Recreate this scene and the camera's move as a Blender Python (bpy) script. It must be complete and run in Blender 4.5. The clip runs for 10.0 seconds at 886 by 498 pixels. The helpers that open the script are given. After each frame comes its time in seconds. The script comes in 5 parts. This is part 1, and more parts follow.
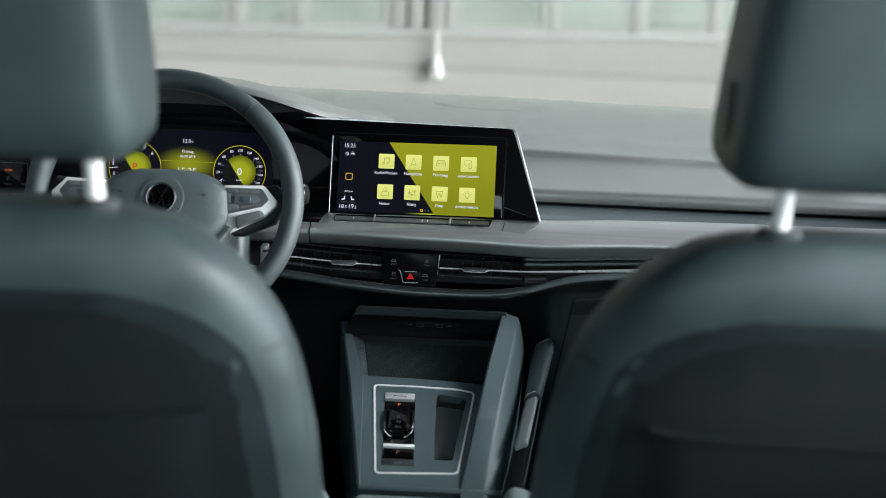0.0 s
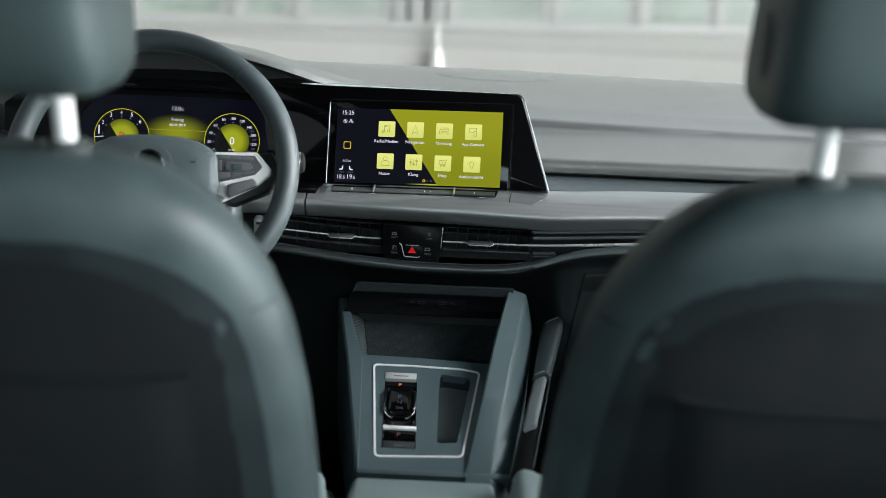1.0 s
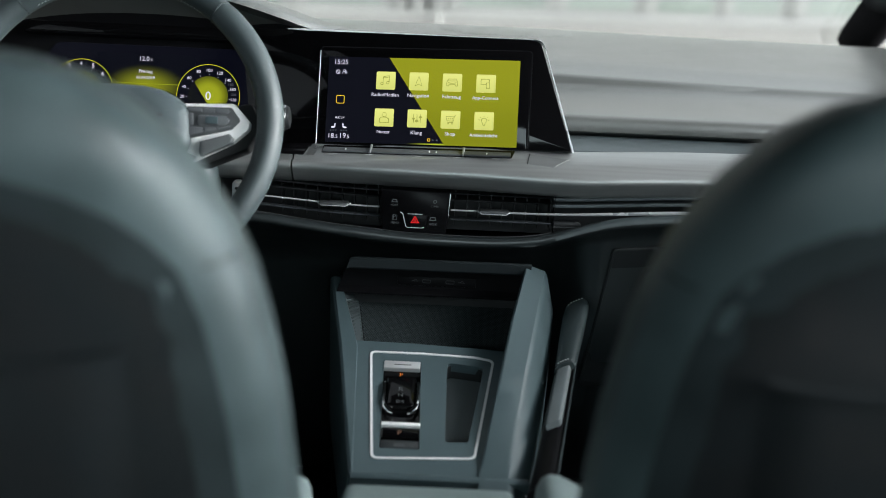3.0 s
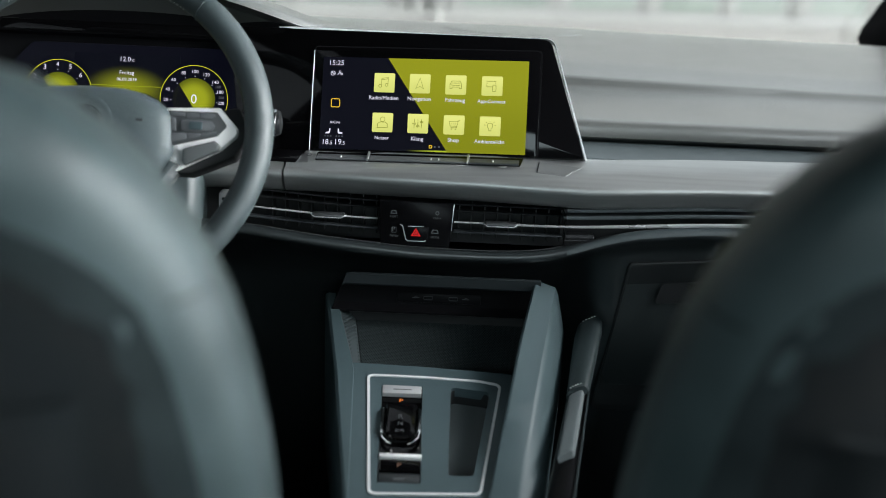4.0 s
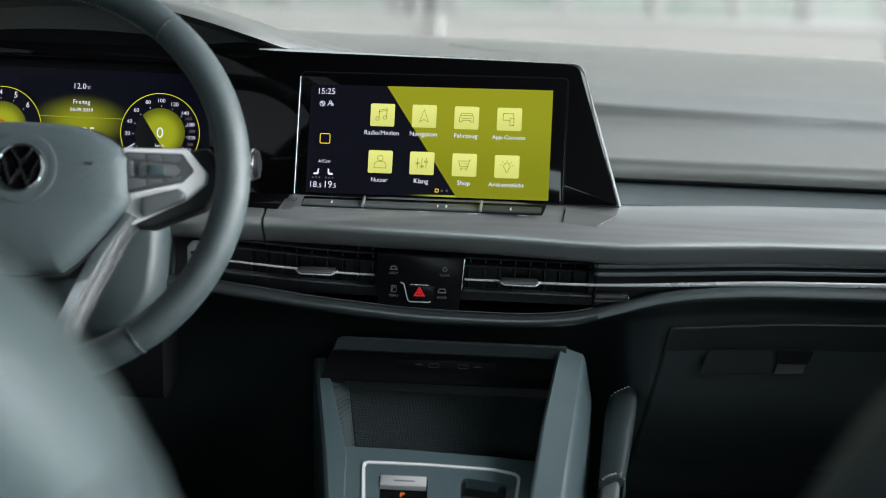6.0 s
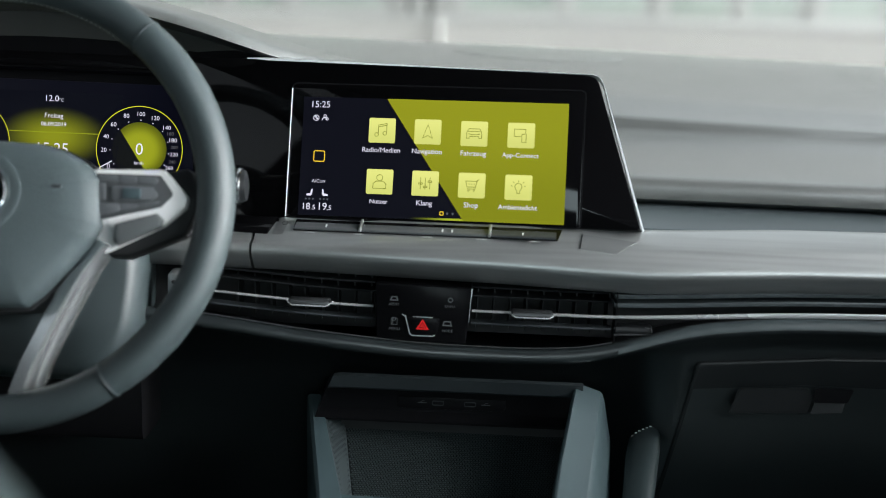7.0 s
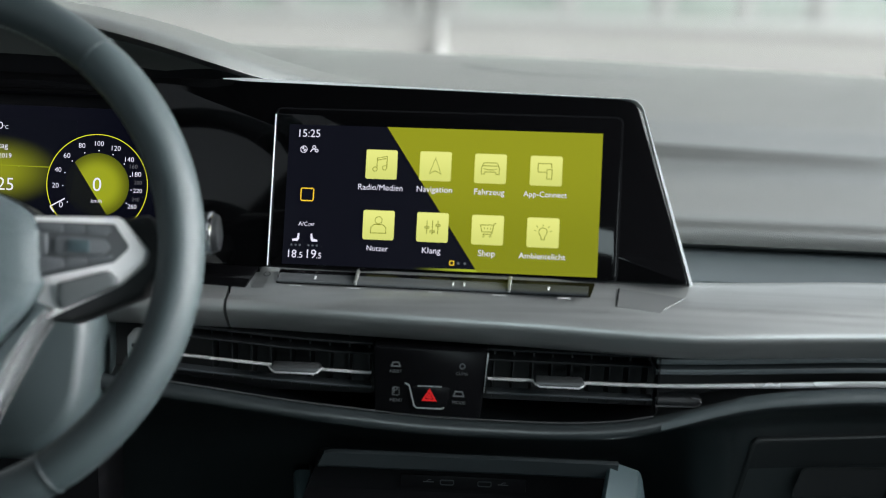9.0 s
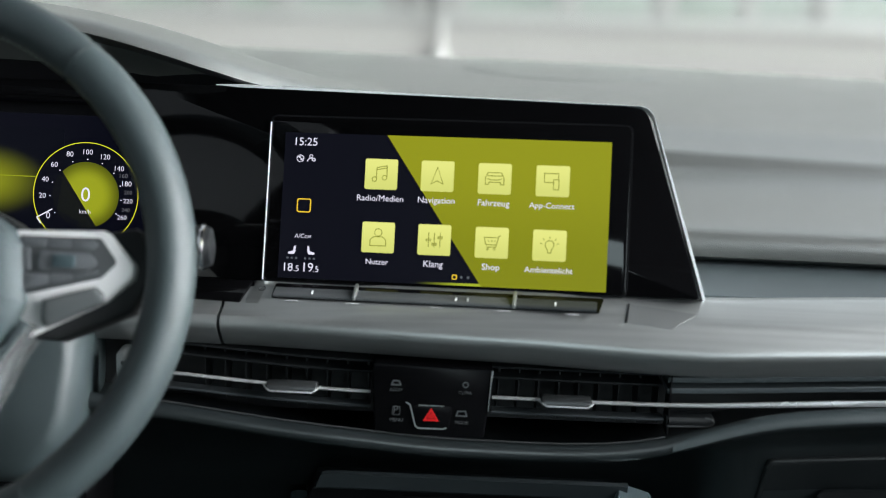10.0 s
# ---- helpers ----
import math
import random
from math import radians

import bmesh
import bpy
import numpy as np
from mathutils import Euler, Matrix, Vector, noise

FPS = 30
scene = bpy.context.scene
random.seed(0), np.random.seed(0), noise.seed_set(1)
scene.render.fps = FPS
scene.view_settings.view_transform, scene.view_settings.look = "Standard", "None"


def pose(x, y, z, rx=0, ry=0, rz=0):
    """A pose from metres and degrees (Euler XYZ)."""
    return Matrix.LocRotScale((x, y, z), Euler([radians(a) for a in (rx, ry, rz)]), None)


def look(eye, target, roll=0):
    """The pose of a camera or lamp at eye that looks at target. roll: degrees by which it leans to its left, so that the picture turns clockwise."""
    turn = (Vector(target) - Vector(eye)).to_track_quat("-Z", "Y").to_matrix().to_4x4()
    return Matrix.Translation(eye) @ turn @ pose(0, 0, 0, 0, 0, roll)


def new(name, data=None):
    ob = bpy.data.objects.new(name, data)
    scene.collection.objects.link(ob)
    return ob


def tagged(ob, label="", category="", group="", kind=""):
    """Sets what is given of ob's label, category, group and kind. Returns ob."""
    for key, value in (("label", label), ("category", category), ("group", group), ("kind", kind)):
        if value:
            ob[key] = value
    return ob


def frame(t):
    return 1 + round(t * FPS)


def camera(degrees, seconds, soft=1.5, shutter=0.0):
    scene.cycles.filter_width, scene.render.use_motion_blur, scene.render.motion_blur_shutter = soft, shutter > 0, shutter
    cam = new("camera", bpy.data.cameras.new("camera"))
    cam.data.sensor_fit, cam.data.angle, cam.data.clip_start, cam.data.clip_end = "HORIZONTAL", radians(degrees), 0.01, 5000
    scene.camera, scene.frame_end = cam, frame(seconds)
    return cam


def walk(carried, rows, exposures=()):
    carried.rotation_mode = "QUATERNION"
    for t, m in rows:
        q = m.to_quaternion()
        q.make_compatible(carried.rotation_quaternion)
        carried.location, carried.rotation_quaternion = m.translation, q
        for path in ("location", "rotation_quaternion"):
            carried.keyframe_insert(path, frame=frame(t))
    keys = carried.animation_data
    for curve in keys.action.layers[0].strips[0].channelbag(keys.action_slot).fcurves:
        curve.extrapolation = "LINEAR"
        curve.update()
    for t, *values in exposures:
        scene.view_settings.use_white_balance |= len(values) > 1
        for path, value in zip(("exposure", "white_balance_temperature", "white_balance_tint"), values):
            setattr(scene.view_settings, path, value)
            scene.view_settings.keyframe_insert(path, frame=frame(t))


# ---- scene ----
# The way: a slide forward between the front seats, sinking at first, with the view held fixed.
cam = camera(39.6, 10.0, soft=0.5)
TURN = pose(0, 0, 0, 76.0, 0, 0) @ pose(0, 0, 0, 0, 0, 2.6)
PLACES = [
    (0.0, 0.0000, -1.7500, 1.2800),
    (0.5, -0.0012, -1.7102, 1.2507),
    (1.0, -0.0029, -1.6698, 1.2215),
    (1.5, -0.0044, -1.6208, 1.1920),
    (2.0, -0.0066, -1.5726, 1.1671),
    (2.5, -0.0086, -1.5140, 1.1462),
    (3.0, -0.0103, -1.4630, 1.1330),
    (3.5, -0.0121, -1.4115, 1.1262),
    (4.0, -0.0142, -1.3604, 1.1240),
    (4.5, -0.0169, -1.3055, 1.1264),
    (5.0, -0.0191, -1.2545, 1.1290),
    (5.5, -0.0218, -1.2030, 1.1304),
    (6.0, -0.0246, -1.1515, 1.1305),
    (6.5, -0.0275, -1.0995, 1.1300),
    (7.0, -0.0302, -1.0489, 1.1295),
    (7.5, -0.0328, -1.0040, 1.1291),
    (8.0, -0.0352, -0.9622, 1.1290),
    (8.5, -0.0376, -0.9195, 1.1290),
    (9.0, -0.0395, -0.8835, 1.1291),
    (9.5, -0.0408, -0.8598, 1.1293),
    (10.0, -0.0415, -0.8470, 1.1294),
]
EXPOSE = 2.01
walk(cam, [(t, Matrix.Translation((x, y, z)) @ TURN) for t, x, y, z in PLACES], [(0.0, EXPOSE, 6080, 8), (10.0, EXPOSE, 6080, 8)])
cam.data.dof.use_dof = True
cam.data.dof.aperture_fstop = 3.0

# ---------------------------------------------------------------- light
world = bpy.data.worlds.new("overcast_sky")
scene.world = world
world.use_nodes = True
wn = world.node_tree
sky = wn.nodes.new("ShaderNodeTexSky")
sky.sky_type = "NISHITA"
sky.sun_disc = False
sky.sun_elevation, sky.sun_rotation = radians(14.5), radians(96.2)
sky.air_density, sky.dust_density, sky.ozone_density = 1.0, 4.0, 1.0
soft_sky = wn.nodes.new("ShaderNodeHueSaturation")
soft_sky.inputs["Saturation"].default_value = 0.08
wn.links.new(sky.outputs[0], soft_sky.inputs["Color"])
wn.links.new(soft_sky.outputs[0], wn.nodes["Background"].inputs["Color"])
wn.nodes["Background"].inputs["Strength"].default_value = 0.15

sun_data = bpy.data.lights.new("sun", "SUN")
sun_data.energy, sun_data.angle, sun_data.color = 2.2, radians(55), (1.0, 0.95, 0.89)
sun = new("sun", sun_data)
sun.matrix_world = look((5.5, -0.6, 1.43), (0, 0, 0))

# daylight through the opening of the rear door window
day_data = bpy.data.lights.new("window_daylight", "AREA")
day_data.shape, day_data.size, day_data.size_y = "RECTANGLE", 0.66, 0.32
day_data.energy, day_data.color = 0.95, (0.86, 1.0, 0.985)
day = new("window_daylight", day_data)
day.matrix_world = look((0.735, -1.08, 1.255), (0.0, -1.08, 1.255))

# daylight through the opening of the rear window
back_data = bpy.data.lights.new("rear_window_daylight", "AREA")
back_data.shape, back_data.size, back_data.size_y = "RECTANGLE", 1.10, 0.34
back_data.energy, back_data.color = 2.0, (0.86, 1.0, 0.985)
back = new("rear_window_daylight", back_data)
back.matrix_world = look((0.0, -2.44, 1.22), (0.0, -1.0, 1.10))

# ---------------------------------------------------------------- materials
def mat(name, base, rough=0.5, metal=0.0, grain=0.0, scale=900.0, vary=0.15, kind="noise", coat=0.0, spec=0.5, mottle=14.0, stretch=1.0):
    """A surface with fine relief (grain) and slow variation of colour and gloss."""
    m = bpy.data.materials.new(name)
    m.use_nodes = True
    t = m.node_tree
    b = t.nodes["Principled BSDF"]
    b.inputs["Metallic"].default_value = metal
    b.inputs["Coat Weight"].default_value = coat
    b.inputs["Coat Roughness"].default_value = 0.25
    b.inputs["Specular IOR Level"].default_value = spec
    co = t.nodes.new("ShaderNodeTexCoord")
    slow = t.nodes.new("ShaderNodeTexNoise")
    slow.inputs["Scale"].default_value = mottle
    slow.inputs["Detail"].default_value = 6.0
    run = t.nodes.new("ShaderNodeMapping")
    run.inputs["Scale"].default_value = (stretch, 1.0, 1.0)
    t.links.new(co.outputs["Object"], run.inputs[0])
    t.links.new(run.outputs[0], slow.inputs["Vector"])
    ramp = t.nodes.new("ShaderNodeMapRange")
    ramp.inputs["From Min"].default_value, ramp.inputs["From Max"].default_value = 0.3, 0.7
    ramp.inputs["To Min"].default_value, ramp.inputs["To Max"].default_value = 1 - vary, 1 + vary
    t.links.new(slow.outputs["Fac"], ramp.inputs["Value"])
    mul = t.nodes.new("ShaderNodeMix")
    mul.data_type, mul.blend_type = "RGBA", "MULTIPLY"
    mul.inputs[0].default_value = 1.0
    mul.inputs[6].default_value = (*base, 1)
    t.links.new(ramp.outputs[0], mul.inputs[7])
    t.links.new(mul.outputs[2], b.inputs["Base Color"])
    rr = t.nodes.new("ShaderNodeMapRange")
    rr.inputs["From Min"].default_value, rr.inputs["From Max"].default_value = 0.3, 0.7
    rr.inputs["To Min"].default_value, rr.inputs["To Max"].default_value = max(0.02, rough * (1 - vary)), min(1, rough * (1 + vary))
    t.links.new(slow.outputs["Fac"], rr.inputs["Value"])
    t.links.new(rr.outputs[0], b.inputs["Roughness"])
    if grain:
        if kind == "leather":
            g = t.nodes.new("ShaderNodeTexVoronoi")
            g.feature = "DISTANCE_TO_EDGE"
            out = g.outputs["Distance"]
        elif kind == "weave":
            g = t.nodes.new("ShaderNodeTexWave")
            g.wave_type, g.bands_direction = "BANDS", "DIAGONAL"
            g.inputs["Distortion"].default_value = 1.5
            out = g.outputs["Fac"]
        else:
            g = t.nodes.new("ShaderNodeTexNoise")
            g.inputs["Detail"].default_value = 4.0
            out = g.outputs["Fac"]
        g.inputs["Scale"].default_value = scale
        t.links.new(co.outputs["Object"], g.inputs["Vector"])
        bump = t.nodes.new("ShaderNodeBump")
        bump.inputs["Strength"].default_value = grain
        bump.inputs["Distance"].default_value = 0.0006
        t.links.new(out, bump.inputs["Height"])
        t.links.new(bump.outputs[0], b.inputs["Normal"])
    return m


LIT = 2 ** -EXPOSE


def glow(name, colour, strength=1.0, fade=None):
    """A lit part of a display. fade: (second colour, axis, from, to) in the part's own metres."""
    m = bpy.data.materials.new(name)
    m.use_nodes = True
    t = m.node_tree
    b = t.nodes["Principled BSDF"]
    b.inputs["Base Color"].default_value = (0.004, 0.004, 0.005, 1)
    b.inputs["Roughness"].default_value = 0.3
    b.inputs["Specular IOR Level"].default_value = 0.08
    b.inputs["Emission Strength"].default_value = strength * LIT
    b.inputs["Emission Color"].default_value = (*colour, 1)
    if fade:
        second, axis, lo, hi = fade
        co = t.nodes.new("ShaderNodeTexCoord")
        sep = t.nodes.new("ShaderNodeSeparateXYZ")
        t.links.new(co.outputs["Object"], sep.inputs[0])
        if axis in ("R", "C"):
            ln = t.nodes.new("ShaderNodeVectorMath")
            ln.operation = "LENGTH"
            mp = t.nodes.new("ShaderNodeMapping")
            mp.inputs["Scale"].default_value = (0.70, 1.30, 0.0) if axis == "R" else (1.0, 1.0, 0.0)
            t.links.new(co.outputs["Object"], mp.inputs[0])
            t.links.new(mp.outputs[0], ln.inputs[0])
            src = ln.outputs["Value"]
        else:
            src = sep.outputs["XYZ".index(axis)]
        mr = t.nodes.new("ShaderNodeMapRange")
        mr.interpolation_type = "SMOOTHSTEP"
        mr.inputs["From Min"].default_value, mr.inputs["From Max"].default_value = lo, hi
        t.links.new(src, mr.inputs["Value"])
        mix = t.nodes.new("ShaderNodeMix")
        mix.data_type = "RGBA"
        mix.inputs[6].default_value, mix.inputs[7].default_value = (*colour, 1), (*second, 1)
        t.links.new(mr.outputs[0], mix.inputs[0])
        t.links.new(mix.outputs[2], b.inputs["Emission Color"])
    return m


def glass(name, tint=(0.985, 0.995, 0.99)):
    m = bpy.data.materials.new(name)
    m.use_nodes = True
    b = m.node_tree.nodes["Principled BSDF"]
    b.inputs["Transmission Weight"].default_value = 1.0
    b.inputs["Roughness"].default_value = 0.0
    b.inputs["IOR"].default_value = 1.12
    b.inputs["Base Color"].default_value = (*tint, 1)
    return m


M_PAD = mat("soft_dash_foam", (0.069, 0.074, 0.070), 0.34, grain=0.45, scale=900, kind="leather", vary=0.08, spec=1.0, coat=0.8)
M_INLAY = mat("matt_inlay", (0.050, 0.062, 0.066), 0.38, grain=0.15, scale=1500, vary=0.06)
M_TRIM = mat("satin_grey_trim", (0.415, 0.433, 0.431), 0.42, metal=0.85, grain=0.05, scale=1500, vary=0.07, mottle=260, stretch=0.02)
M_BLACK = mat("black_moulded_plastic", (0.024, 0.0255, 0.027), 0.55, spec=0.35, grain=0.3, scale=1400, vary=0.12)
M_FLANK = mat("satin_grey_flank", (0.33, 0.345, 0.343), 0.42, metal=0.85, vary=0.06)
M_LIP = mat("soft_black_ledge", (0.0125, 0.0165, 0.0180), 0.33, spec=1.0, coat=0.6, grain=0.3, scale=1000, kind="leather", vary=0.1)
# lighter copy of the ledge material, standing in for its highlight
M_LEDGE_LIT = mat("ledge_highlight_grey", (0.047, 0.060, 0.064), 0.38, spec=0.7, grain=0.3, scale=1000, kind="leather", vary=0.1)
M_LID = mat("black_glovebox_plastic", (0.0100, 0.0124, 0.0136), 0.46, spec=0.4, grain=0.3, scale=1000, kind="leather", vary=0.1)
M_GLOSS = mat("piano_black", (0.0028, 0.0028, 0.0032), 0.06, vary=0.02, spec=0.22)
M_PANEL = mat("black_switch_panel", (0.0036, 0.0036, 0.0042), 0.24, vary=0.03, spec=0.06)
M_HOODP = mat("dark_hood_plastic", (0.019, 0.025, 0.028), 0.5, grain=0.3, scale=1400, vary=0.1)
M_CONSOLE = mat("grey_console_plastic", (0.062, 0.092, 0.102), 0.42, grain=0.25, scale=1500, vary=0.06)
M_SIDE = mat("grained_console_side", (0.058, 0.087, 0.096), 0.44, grain=0.3, scale=1300, vary=0.08)
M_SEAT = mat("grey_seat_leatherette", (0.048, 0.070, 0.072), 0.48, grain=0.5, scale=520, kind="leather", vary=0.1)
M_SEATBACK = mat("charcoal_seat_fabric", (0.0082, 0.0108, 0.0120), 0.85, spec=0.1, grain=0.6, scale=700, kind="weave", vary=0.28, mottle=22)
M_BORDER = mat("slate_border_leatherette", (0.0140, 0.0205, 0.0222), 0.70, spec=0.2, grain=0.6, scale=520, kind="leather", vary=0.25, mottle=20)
M_LEATHER = mat("smooth_wheel_leather", (0.031, 0.043, 0.046), 0.50, grain=0.40, scale=750, kind="leather", vary=0.08)
M_GRIP = mat("perforated_grip_leather", (0.034, 0.048, 0.051), 0.52, spec=0.5, grain=0.5, scale=900, kind="leather", vary=0.08)
M_HUB = mat("airbag_cover_plastic", (0.070, 0.093, 0.099), 0.5, grain=0.8, scale=620, kind="leather", vary=0.06)
M_CHROME = mat("bright_chrome", (0.78, 0.79, 0.80), 0.14, metal=1.0, vary=0.05)
M_SATIN = mat("satin_silver", (0.62, 0.63, 0.63), 0.3, metal=0.9, vary=0.05)
M_EDGE = mat("brushed_silver_edge", (0.86, 0.88, 0.89), 0.32, metal=0.15, vary=0.05)
M_STRIP = mat("bright_vent_strip", (0.62, 0.63, 0.645), 0.28, metal=0.55, vary=0.05)
M_POST = mat("polished_post", (0.93, 0.93, 0.92), 0.25, metal=0.12, vary=0.04)
M_SPOKE = mat("silver_spoke_paint", (0.90, 0.91, 0.915), 0.36, metal=0.1, vary=0.04)
M_LOWKEY = mat("grey_satin_key", (0.17, 0.185, 0.19), 0.30, metal=0.3, vary=0.04)
M_WHITE = mat("white_trim_line", (0.66, 0.68, 0.69), 0.35, vary=0.03)
M_RUBBER = mat("ribbed_tray_mat", (0.034, 0.045, 0.048), 0.45, vary=0.1)
M_MAT = mat("black_rubber_mat", (0.012, 0.0155, 0.0165), 0.6, vary=0.1, spec=0.2)
M_SLAT = mat("black_vent_slat", (0.0095, 0.0108, 0.0120), 0.42, vary=0.05, spec=0.4)
M_SLIDER = mat("smooth_grey_slider", (0.095, 0.103, 0.108), 0.36, metal=0.2, vary=0.05)
M_KEYPAD = mat("grey_key_plastic", (0.125, 0.135, 0.143), 0.42, grain=0.1, scale=1500, vary=0.05)
M_ARM = mat("pale_grey_armrest_leatherette", (0.19, 0.245, 0.245), 0.5, grain=0.5, scale=520, kind="leather", vary=0.08)
M_INSERT = mat("pale_grey_felt", (0.135, 0.160, 0.166), 0.8, grain=0.3, scale=900, vary=0.1)
M_DIMPRINT = mat("faint_grey_print", (0.075, 0.080, 0.085), 0.6, vary=0.02)
M_LEG = mat("dark_satin_silver", (0.58, 0.61, 0.615), 0.24, metal=0.75, vary=0.05)
M_POCKET = mat("grey_pocket_mat", (0.13, 0.152, 0.158), 0.55, grain=0.9, scale=330, kind="weave", vary=0.12)
M_VOID = mat("matt_black_plastic", (0.007, 0.007, 0.008), 0.35, spec=0.08, vary=0.05)
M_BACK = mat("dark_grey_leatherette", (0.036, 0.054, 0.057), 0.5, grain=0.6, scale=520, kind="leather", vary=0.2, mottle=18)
M_SHROUD = mat("grained_column_plastic", (0.031, 0.044, 0.047), 0.5, grain=0.25, scale=800, kind="leather", vary=0.1)
M_TAB = mat("dark_satin_tab", (0.085, 0.09, 0.094), 0.3, metal=0.5, vary=0.05)
M_BLADE = mat("dark_grey_vent_blade", (0.034, 0.039, 0.043), 0.32, vary=0.06)
M_LONGSLAT = mat("satin_grey_long_slat", (0.060, 0.072, 0.078), 0.30, spec=0.8, vary=0.06)
M_POUCH = mat("black_pouch_leather", (0.037, 0.050, 0.053), 0.34, grain=0.5, scale=700, kind="leather", vary=0.12)
M_DARKKEY = mat("dark_key_plastic", (0.030, 0.034, 0.037), 0.4, grain=0.1, scale=1500, vary=0.05)
M_CARPET = mat("black_carpet", (0.034, 0.035, 0.036), 0.95, grain=1.0, scale=400, vary=0.25)
M_LINING = mat("dark_pillar_fabric", (0.014, 0.014, 0.015), 1.0, spec=0.0, grain=0.4, scale=500, vary=0.06)
M_CEIL = mat("black_headlining", (0.010, 0.010, 0.0105), 1.0, spec=0.0, grain=0.4, scale=500, vary=0.06)
M_GUIDE = mat("glossy_grey_guide", (0.050, 0.058, 0.060), 0.2, vary=0.05, coat=0.5)
M_BODY = mat("door_lining", (0.020, 0.022, 0.023), 0.8, spec=0.1, grain=0.3, scale=900, vary=0.1)
M_THREAD = mat("pale_thread", (0.55, 0.57, 0.56), 0.8, vary=0.1)
M_TILEMETAL = mat("satin_tile", (0.56, 0.575, 0.585), 0.3, metal=0.35, vary=0.05)
M_PRINT = mat("grey_key_print", (0.062, 0.069, 0.073), 0.6, vary=0.02)
M_DARKGLASS = glass("tinted_rear_glass", (0.30, 0.33, 0.33))
M_REARSIDE = glass("tinted_rear_side_glass", (0.035, 0.037, 0.038))
M_SIDEGLASS = glass("grey_tinted_glass", (0.43, 0.445, 0.445))
M_SCREENGLASS = glass("tinted_windscreen_glass", (0.80, 0.825, 0.81))
M_SCREEN = glow("screen_dark", (0.0024, 0.0026, 0.0060), 1.0)
M_LIME = glow("screen_lime", (0.305, 0.305, 0.008), 1.0, ((0.240, 0.245, 0.004), "Y", 0.03, -0.045))
M_LIMEGLOW = glow("screen_lime_streak", (0.0018, 0.0022, 0.0052), 1.0, ((0.40, 0.45, 0.02), "X", -0.02, 0.02))
M_TILE = glow("tile_yellow", (0.84, 0.82, 0.22), 1.0, ((0.70, 0.70, 0.17), "Y", 0.012, -0.012))
M_INK = glow("tile_drawing", (0.24, 0.24, 0.02), 1.0)
M_TEXT = glow("screen_text", (0.88, 0.82, 0.92), 1.0)
M_AMBER = glow("screen_amber", (0.95, 0.60, 0.03), 1.0)
M_DOT = glow("screen_dot", (0.10, 0.11, 0.12), 1.0)
M_CLIME = glow("cluster_lime", (0.30, 0.32, 0.010), 1.0, ((0.20, 0.215, 0.005), "Y", 0.02, -0.03))
M_CDARK = glow("cluster_dark_core", (0.012, 0.013, 0.010), 1.0)
M_CHALO = glow("cluster_halo", (0.26, 0.27, 0.008), 1.0, ((0.0018, 0.0022, 0.0052), "R", 0.002, 0.037))
M_CCORE = glow("cluster_core", (0.34, 0.36, 0.012), 1.0, ((0.085, 0.092, 0.004), "C", 0.012, 0.0275))
M_CRING = glow("cluster_ring", (0.62, 0.60, 0.02), 1.0)
M_CDIM = glow("cluster_dim_text", (0.13, 0.13, 0.14), 1.0)
M_RED = glow("red_symbol", (0.52, 0.012, 0.012), 1.0)
M_ORANGE = glow("orange_symbol", (0.85, 0.22, 0.03), 1.0)
M_AMBERDIM = glow("dim_orange_symbol", (0.16, 0.09, 0.06), 1.0)
M_CONCRETE = mat("pale_paving", (0.268, 0.260, 0.246), 0.85, grain=0.5, scale=60, vary=0.08, mottle=1.2)
M_RENDER = mat("white_render", (0.171, 0.167, 0.157), 0.9, grain=0.3, scale=80, vary=0.05, mottle=1.5)
M_FRAME = mat("white_window_frame", (0.175, 0.175, 0.167), 0.5, vary=0.04, mottle=3)
M_PIPE = mat("white_pipe_paint", (0.46, 0.455, 0.44), 0.5, vary=0.05)
M_PANE = mat("greenish_window_pane", (0.139, 0.160, 0.141), 0.5, vary=0.2, mottle=1.6)
M_HEDGEREFLECT = mat("hedge_reflection_pane", (0.115, 0.140, 0.116), 0.4, vary=0.4, mottle=5)

# ---------------------------------------------------------------- builders
def finish(name, bm, material, parent=None, smooth=38.0):
    bmesh.ops.recalc_face_normals(bm, faces=bm.faces)
    for e in bm.edges:
        if len(e.link_faces) == 2:
            e.smooth = e.calc_face_angle(0.0) < radians(smooth)
    for f in bm.faces:
        f.smooth = True
    me = bpy.data.meshes.new(name)
    bm.to_mesh(me)
    bm.free()
    me.materials.append(material)
    ob = new(name, me)
    if parent:
        ob.parent = parent
    return ob


def part(name, bm, material, parent, label="", smooth=38.0):
    """One mesh under a thing or under a part."""
    return tagged(finish(name, bm, material, parent, smooth), label)


def thing(name, m, label, category, group=""):
    return_ob = new(name)
    return_ob.empty_display_size = 0.05
    return_ob.matrix_world = m
    return tagged(return_ob, label, category, group)


def setting(name, bm, material, label, category, smooth=38.0):
    return tagged(finish(name, bm, material, None, smooth), label, category, kind="structure")


def axes(origin, u, v):
    u, v = Vector(u).normalized(), Vector(v)
    n = u.cross(v).normalized()
    v = n.cross(u)
    m = Matrix((u, v, n)).transposed().to_4x4()
    m.translation = origin
    return m


